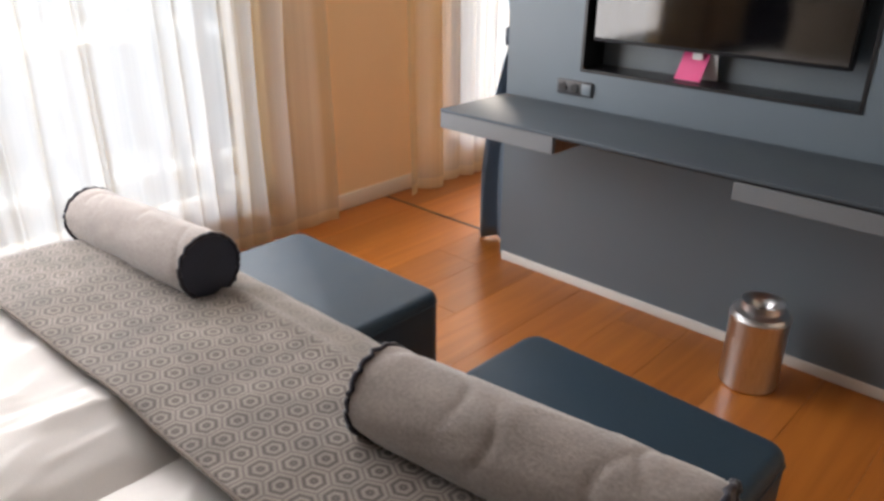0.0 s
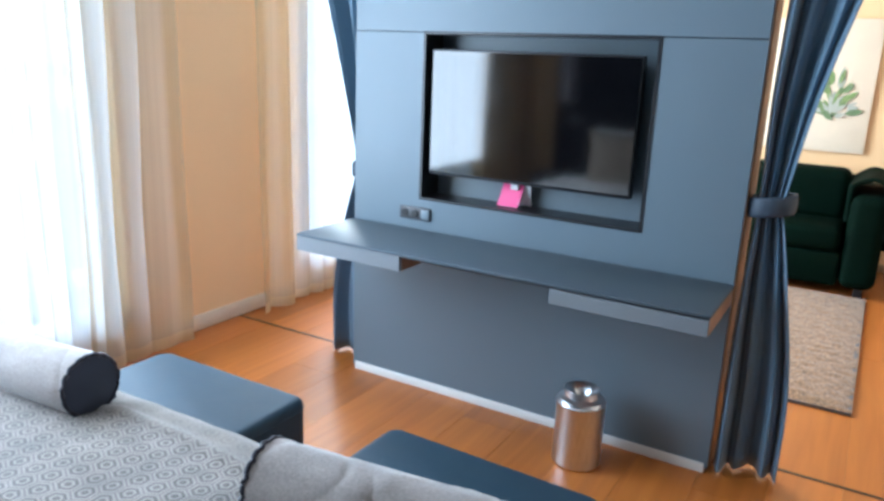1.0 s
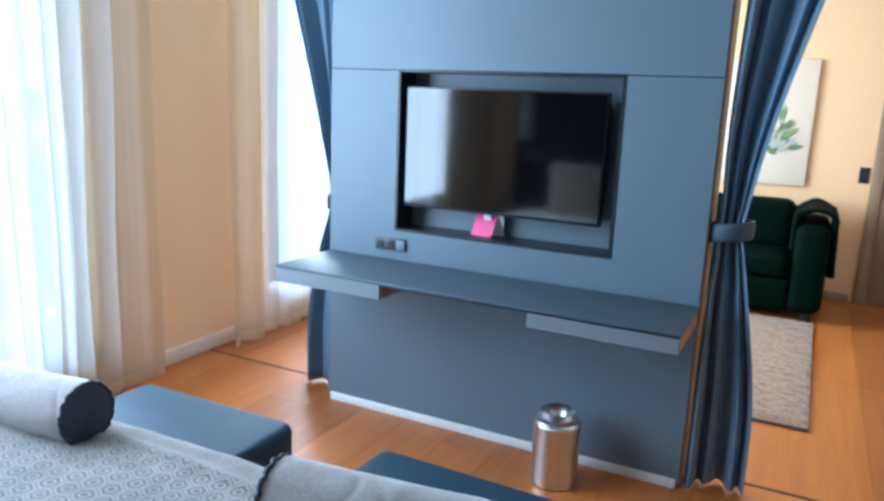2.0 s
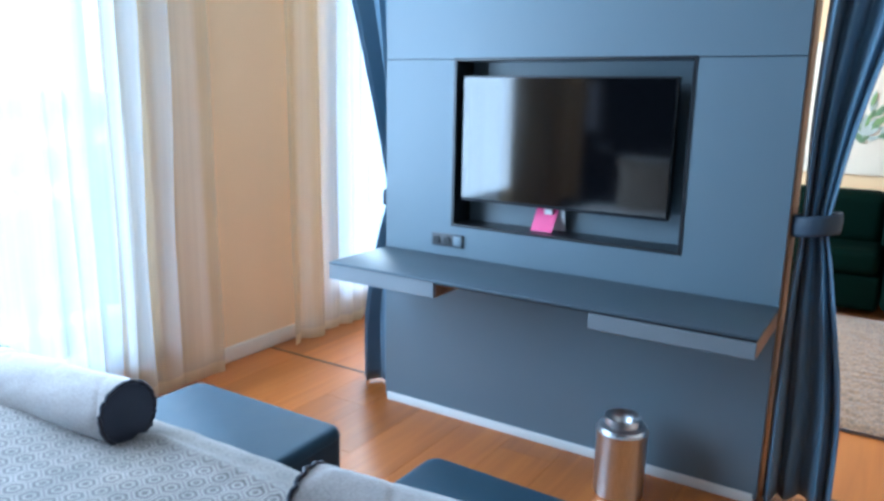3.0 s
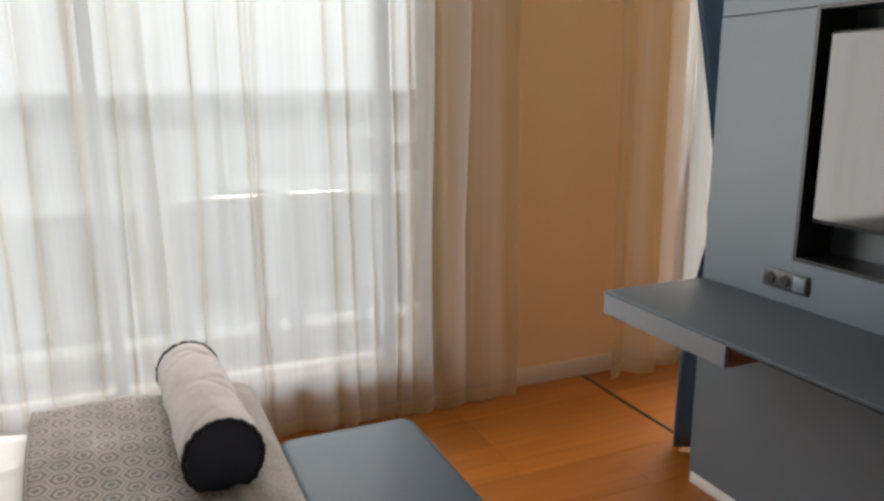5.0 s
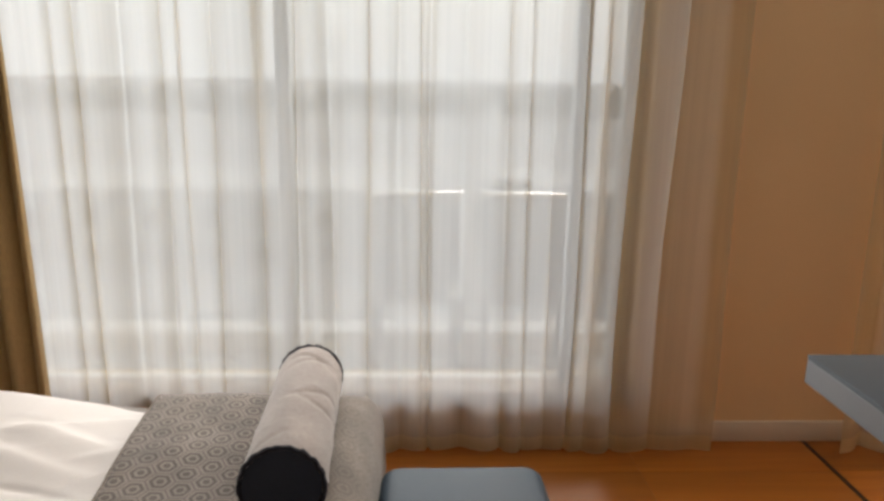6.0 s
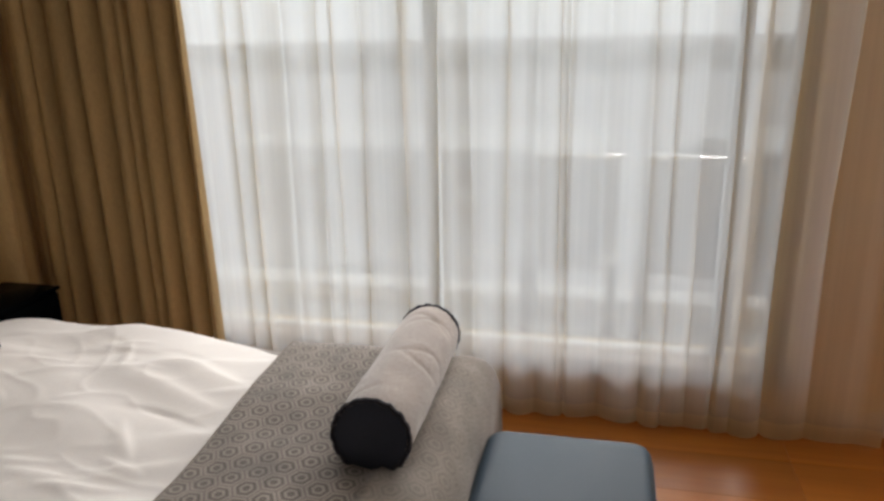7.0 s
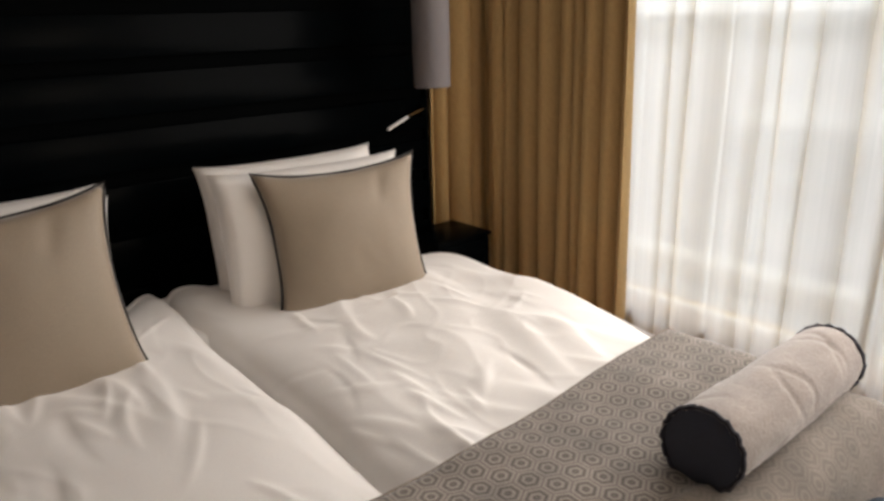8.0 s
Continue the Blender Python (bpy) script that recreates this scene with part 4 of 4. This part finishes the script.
def cushion_form(w, h, t, seed, pinch=0.08, puff=0.42, dents=0.0):
    """A soft square cushion in its own x (width) and z (height), thick along y."""
    bm = bmesh.new()

    def side(sgn):
        def place(u, v):
            a, b = 2 * u - 1, 2 * v - 1
            x = a * w / 2 * (1 - pinch * (1 - b * b) * abs(a))
            z = b * h / 2 * (1 - pinch * (1 - a * a) * abs(b))
            ear = 1 + 0.035 * (abs(a) * abs(b)) ** 6
            x, z = x * ear, z * ear
            k = max(0, (1 - a ** 2) * (1 - b ** 2)) ** puff
            wr = 0.008 * noise.noise(Vector((a * 1.3, b * 1.3, seed + sgn))) + 0.0015 * (1 - abs(noise.noise(Vector((a * 2.1, b * 1.4, seed * 2 + sgn))))) ** 6
            dent = dents * math.exp(-((a + 0.52 - 0.25 * (1 - b)) / 0.07) ** 2) * smoothstep(0.35, 0.8, b) if sgn > 0 else 0.0
            return (x, sgn * (t / 2 * k + wr * k - dent * k), z + h / 2)
        return place

    grid(side(-1), 36, 36, bm=bm)
    grid(side(1), 36, 36, bm=bm)
    bmesh.ops.remove_doubles(bm, verts=bm.verts, dist=1e-4)
    rim = []
    for k in range(4):
        for i in range(30):
            a, b = (2 * i / 30 - 1, -1) if k == 0 else (1, 2 * i / 30 - 1) if k == 1 else (1 - 2 * i / 30, 1) if k == 2 else (-1, 1 - 2 * i / 30)
            ear = 1 + 0.035 * (abs(a) * abs(b)) ** 6
            rim.append((a * w / 2 * (1 - pinch * (1 - b * b) * abs(a)) * ear, 0.003 * math.sin(9 * a + 7 * b + seed), b * h / 2 * (1 - pinch * (1 - a * a) * abs(b)) * ear + h / 2))
    return bm, rim


def cushion(name, m, w, h, t, mat, seed, label, category, piping, group, pinch=0.11, puff=0.42):
    ob = thing(name, (0, 0, 0), label, category, group)
    bm, rim = cushion_form(w, h, t, seed, pinch, puff, 0.012 if piping else 0.0)
    part("cover", bm, mat, ob, smooth="all")
    if piping:
        part("piping", tube(rim, 0.005, 8, True), PIPING, ob, "black piped edge", smooth="all")
    ob.matrix_basis = m
    return ob


TOP = BZ + 0.012
cushion("cushion", pose(-1.535, -0.10, TOP - 0.030, 13, 1.5, -12), 0.515, 0.475, 0.15, TAUPE, 2.0, "square taupe satin cushion with black piping against the pillows", "cushion", True, "cushions on the bed")
cushion("cushion", pose(-0.605, -0.09, TOP - 0.036, 13, 2, 3), 0.56, 0.515, 0.15, TAUPE, 6.0, "square taupe satin cushion with black piping beside the second pillows", "cushion", True, "cushions on the bed")
for cx, sd in ((-1.515, 1.0), (-0.56, 3.0)):
    for k in range(2):
        cushion("pillow", pose(cx - 0.03 * k, -0.275 - 0.16 * k, 0.498, 7 + 3 * k, 0, -5 + 3 * k), 0.64, 0.48, 0.20, LINEN, sd + k * 2.5, "plump white cotton pillow standing against the headboard", "pillow", False, "pillows on the bed", 0.03, 0.3)

# ---- head of the bed ----
hb = thing("headboard", (-1.0, -0.74, 0.0), "wide black lacquered headboard of stacked horizontal panels", "headboard")
# Stretch past the bed to X1 is unseen, added to darken the screen's reflection.
part("backing", box(-2.31, X1 - 0.002, YB + 0.001, -0.735, 0.0, H - 0.002), BACKING, hb, smooth=False)
z = 0.081
while z < H - 0.1:
    part("panel", box(-2.312, X1 - 0.001, -0.7345, -0.705, z, min(z + 0.132, H - 0.004), 0.006, 2), HEADBOARD, hb)
    z += 0.176
part("end_panel", box(-2.319, -2.313, YB + 0.001, -0.703, 0.0, H - 0.002), BACKING, hb, smooth=False)
rl = thing("reading_lamp", (-2.2, -0.6, 1.06), "slim white reading lamp arm on the headboard", "lamp")
part("mount", box(-2.29, -2.265, -0.7055, -0.675, 1.02, 1.07, 0.006), BACKING, rl)
part("arm", tube([(-2.275, -0.675, 1.05), (-2.23, -0.645, 1.049), (-2.17, -0.63, 1.038), (-2.15, -0.625, 1.032)], 0.004, 8), CHROME, rl)
part("head", tube([(-2.15, -0.625, 1.032), (-2.035, -0.60, 0.998)], 0.0065, 10), PAPER, rl, "small white lamp head")

bs = thing("bedside_table", (-2.31, -0.42, 0), "small black bedside table next to the bed", "bedside table")
part("body", box(-2.40, -2.13, -0.66, -0.42, 0.12, 0.535, 0.006), HEADBOARD, bs)
part("top", box(-2.41, -2.12, -0.66, -0.41, 0.5355, 0.55, 0.004), HEADBOARD, bs)
part("drawer_front", box(-2.39, -2.14, -0.419, -0.405, 0.34, 0.53, 0.003), HEADBOARD, bs)
part("plinth", box(-2.38, -2.15, -0.64, -0.44, 0.0, 0.119), BLACK, bs, smooth=False)

pl = thing("pendant_lamp", (-2.115, -0.42, 1.15), "grey cylindrical pendant lamp above the bedside table", "lamp")
shade = part("shade", lathe([(0.064, 1.168), (0.066, 1.165), (0.069, 1.168), (0.069, 1.56), (0.066, 1.563), (0.064, 1.56), (0.064, 1.168)], -2.115, -0.42, 40), SHADE, pl)
part("cord", tube([(-2.115, -0.42, 1.5), (-2.115, -0.42, H - 0.02)], 0.004, 8), BLACK, pl)
part("rose", lathe([(0.0, H - 0.03), (0.045, H - 0.028), (0.05, H - 0.001), (0.0, H - 0.001)], -2.115, -0.42, 24), BLACK, pl)
part("spider", tube([(-2.179, -0.42, 1.53), (-2.051, -0.42, 1.53)], 0.003, 6), BLACK, pl)
part("bulb", lathe([(0.0, 1.34), (0.022, 1.35), (0.03, 1.38), (0.02, 1.42), (0.014, 1.44), (0.014, 1.5)], -2.115, -0.42, 16), PAPER, pl)

# ---- living room beyond ----
pic = thing("wall_picture", (-0.5, YF - 0.02, 0.9), "white canvas picture of a green leafy plant", "picture")
part("canvas", box(-1.05, 0.066, YF - 0.035, YF - 0.001, 0.897, 1.885, 0.004), CANVAS, pic)
rnd = random.Random(3)
leafs = {0: (0.22, 0.30, 0.10), 1: (0.16, 0.22, 0.10), 2: (0.45, 0.45, 0.38)}
for k in range(60):
    col = k % 3
    a = rnd.uniform(0.2, 2.9)
    q = rnd.uniform(0.05, 0.28)
    cx, cz = -0.20 + q * math.cos(a) * 0.6, 1.13 + q * math.sin(a) * 1.3
    ln, wd = rnd.uniform(0.03, 0.075), rnd.uniform(0.012, 0.028)
    ca, sa = math.cos(a), math.sin(a)
    bm = bmesh.new()
    bm.faces.new([bm.verts.new((cx + ln * t * ca - wd * s * sa, YF - 0.0365 - 0.0002 * k, cz + ln * t * sa + wd * s * ca)) for t, s in ((-1, 0), (-0.4, 0.8), (0.3, 0.8), (1, 0), (0.3, -0.8), (-0.4, -0.8))])
    key = "leaf_paint_%d" % col
    lm = bpy.data.materials.get(key) or surface(key, leafs[col], 0.7, 0.2, 20, 0.05, 100, 0.05)
    part("leaf", bm, lm, pic, smooth=False)

sofa = thing("sofa", (-0.8, 6.0, 0), "dark green velvet sofa on the grey rug against the wall", "sofa")
part("base", box(-1.75, 0.06, 5.62, 6.42, 0.06, 0.30, 0.03, 3), GREEN, sofa)
for a, b in ((-1.72, -0.84), (-0.83, 0.04)):
    part("seat_cushion", box(a, b, 5.60, 6.2, 0.302, 0.47, 0.05, 4), GREEN, sofa)
    part("back_cushion", box(a, b, 6.02, 6.3, 0.44, 0.82, 0.08, 4), GREEN, sofa)
part("backrest", box(-1.75, 0.06, 6.3, 6.46, 0.08, 0.76, 0.04, 4), GREEN, sofa)
for a in (-2.0, 0.065):
    part("armrest", box(a, a + 0.225, 5.60, 6.46, 0.06, 0.70, 0.07, 5), GREEN, sofa)
for xx in (-1.9, 0.2):
    for yy in (5.68, 6.36):
        part("foot", box(xx - 0.03, xx + 0.03, yy - 0.03, yy + 0.03, 0, 0.06, 0.004), BLACK, sofa)


def throw(u, v):
    """A heavy throw laid over the arm, hanging lower outside."""
    a = -0.32 + 1.02 * u
    y = 5.72 + 0.66 * v + 0.01 * math.sin(u * 20)
    bump = 0.014 * noise.noise(Vector((u * 6, v * 6, 2.0))) + 0.02 * math.sin(v * 22) * smoothstep(0.5, 1, u)
    if a < 0:
        return (0.045 - 0.015 * math.sin(v * 17), y, 0.76 + a * 0.8 + bump)
    if a < 0.28:
        return (0.045 + a, y, 0.76 + 0.06 * math.sin(math.pi * a / 0.28) + bump)
    return (0.325 + bump, y, 0.76 - (a - 0.28) - 0.02 * math.sin(v * 15))


th = thing("throw_blanket", (0.18, 6.05, 0.72), "dark green throw draped over the sofa arm", "blanket")
tm = part("cloth", grid(throw, 50, 40), GREEN, th, smooth="all")
tm.modifiers.new("thickness", "SOLIDIFY").thickness = 0.03

rug = thing("rug", (-1.0, 4.6, 0), "shaggy grey-beige rug on the oak floor", "rug")
part("rug_top", grid(lambda u, v: (-2.2 + 2.455 * u, 3.60 + 2.0 * v, 0.016 + 0.012 * min(1, 30 * min(u, 1 - u, v, 1 - v)) + 0.009 * noise.noise(Vector((u * 60, v * 50, 1)))), 130, 110), RUG, rug, smooth="all")
part("backing", box(-2.2, 0.255, 3.60, 5.60, 0.001, 0.016), SHADE, rug, smooth=False)

sw = thing("light_switch", (0.475, YF - 0.01, 1.02), "dark double light switch on the cream wall", "switch")
part("plate", box(0.44, 0.512, YF - 0.009, YF, 0.955, 1.08, 0.003), SOCKET, sw)
for k in range(2):
    part("rocker", box(0.449, 0.503, YF - 0.013, YF - 0.009, 0.965 + 0.057 * k, 1.016 + 0.057 * k, 0.002), BLACK, sw)
dr = thing("door_1", (1.0, YF - 0.02, 0), "grey-brown wooden door with its frame in the cream wall", "door", kind="structure")
fr = bmesh.new()
for a, b, c, d in ((0.53, 0.61, 0, 2.12), (1.48, 1.56, 0, 2.12), (0.61, 1.48, 2.04, 2.12)):
    box(a, b, YF - 0.03, YF + 0.0, c, d, 0.004, bm=fr)
part("door_frame", fr, DOORWOOD, dr)
part("door_leaf", box(0.613, 1.477, YF - 0.018, YF - 0.001, 0.004, 2.037, 0.002), DOORWOOD, dr)
part("door_handle", tube([(0.68, YF - 0.02, 1.03), (0.68, YF - 0.06, 1.03), (0.80, YF - 0.06, 1.03)], 0.009, 10), CHROME, dr)

# ---- oak floor, board by board ----
floor = single("floor", box(WO, X1 + 0.2, YB - 0.2, YF + 0.2, -0.2, -0.004), OAK_EDGE, "oiled orange oak plank floor", "floor", "structure", smooth=False)
part("threshold", box(WX, X1, 2.92, 2.936, -0.02, 0.0008), BLACK, floor, "dark threshold strip between the floors", smooth=False)


def plank_mesh(w, ln):
    me = finish(box(-w / 2, w / 2, -ln / 2, ln / 2, -0.012, 0, 0.0009, 1), "plank", OAK, False)
    return me


PW = 0.24
rnd = random.Random(12)
meshes = {}
for ya, yb in ((YB, 2.919), (2.937, YF)):
    x = WX + PW / 2
    while x < X1:
        y = ya
        first = True
        while y < yb - 0.05:
            ln = min(rnd.choice((0.7, 1.1, 1.5)) if first else 1.9, yb - y)
            first = False
            key = (PW - 0.0007, round(ln - 0.0007, 3))
            if key not in meshes:
                meshes[key] = plank_mesh(*key)
            p = new("plank", meshes[key])
            p.location = (x, y + ln / 2, rnd.uniform(-0.0004, 0.0002))
            p.parent = floor
            y += ln
        x += PW
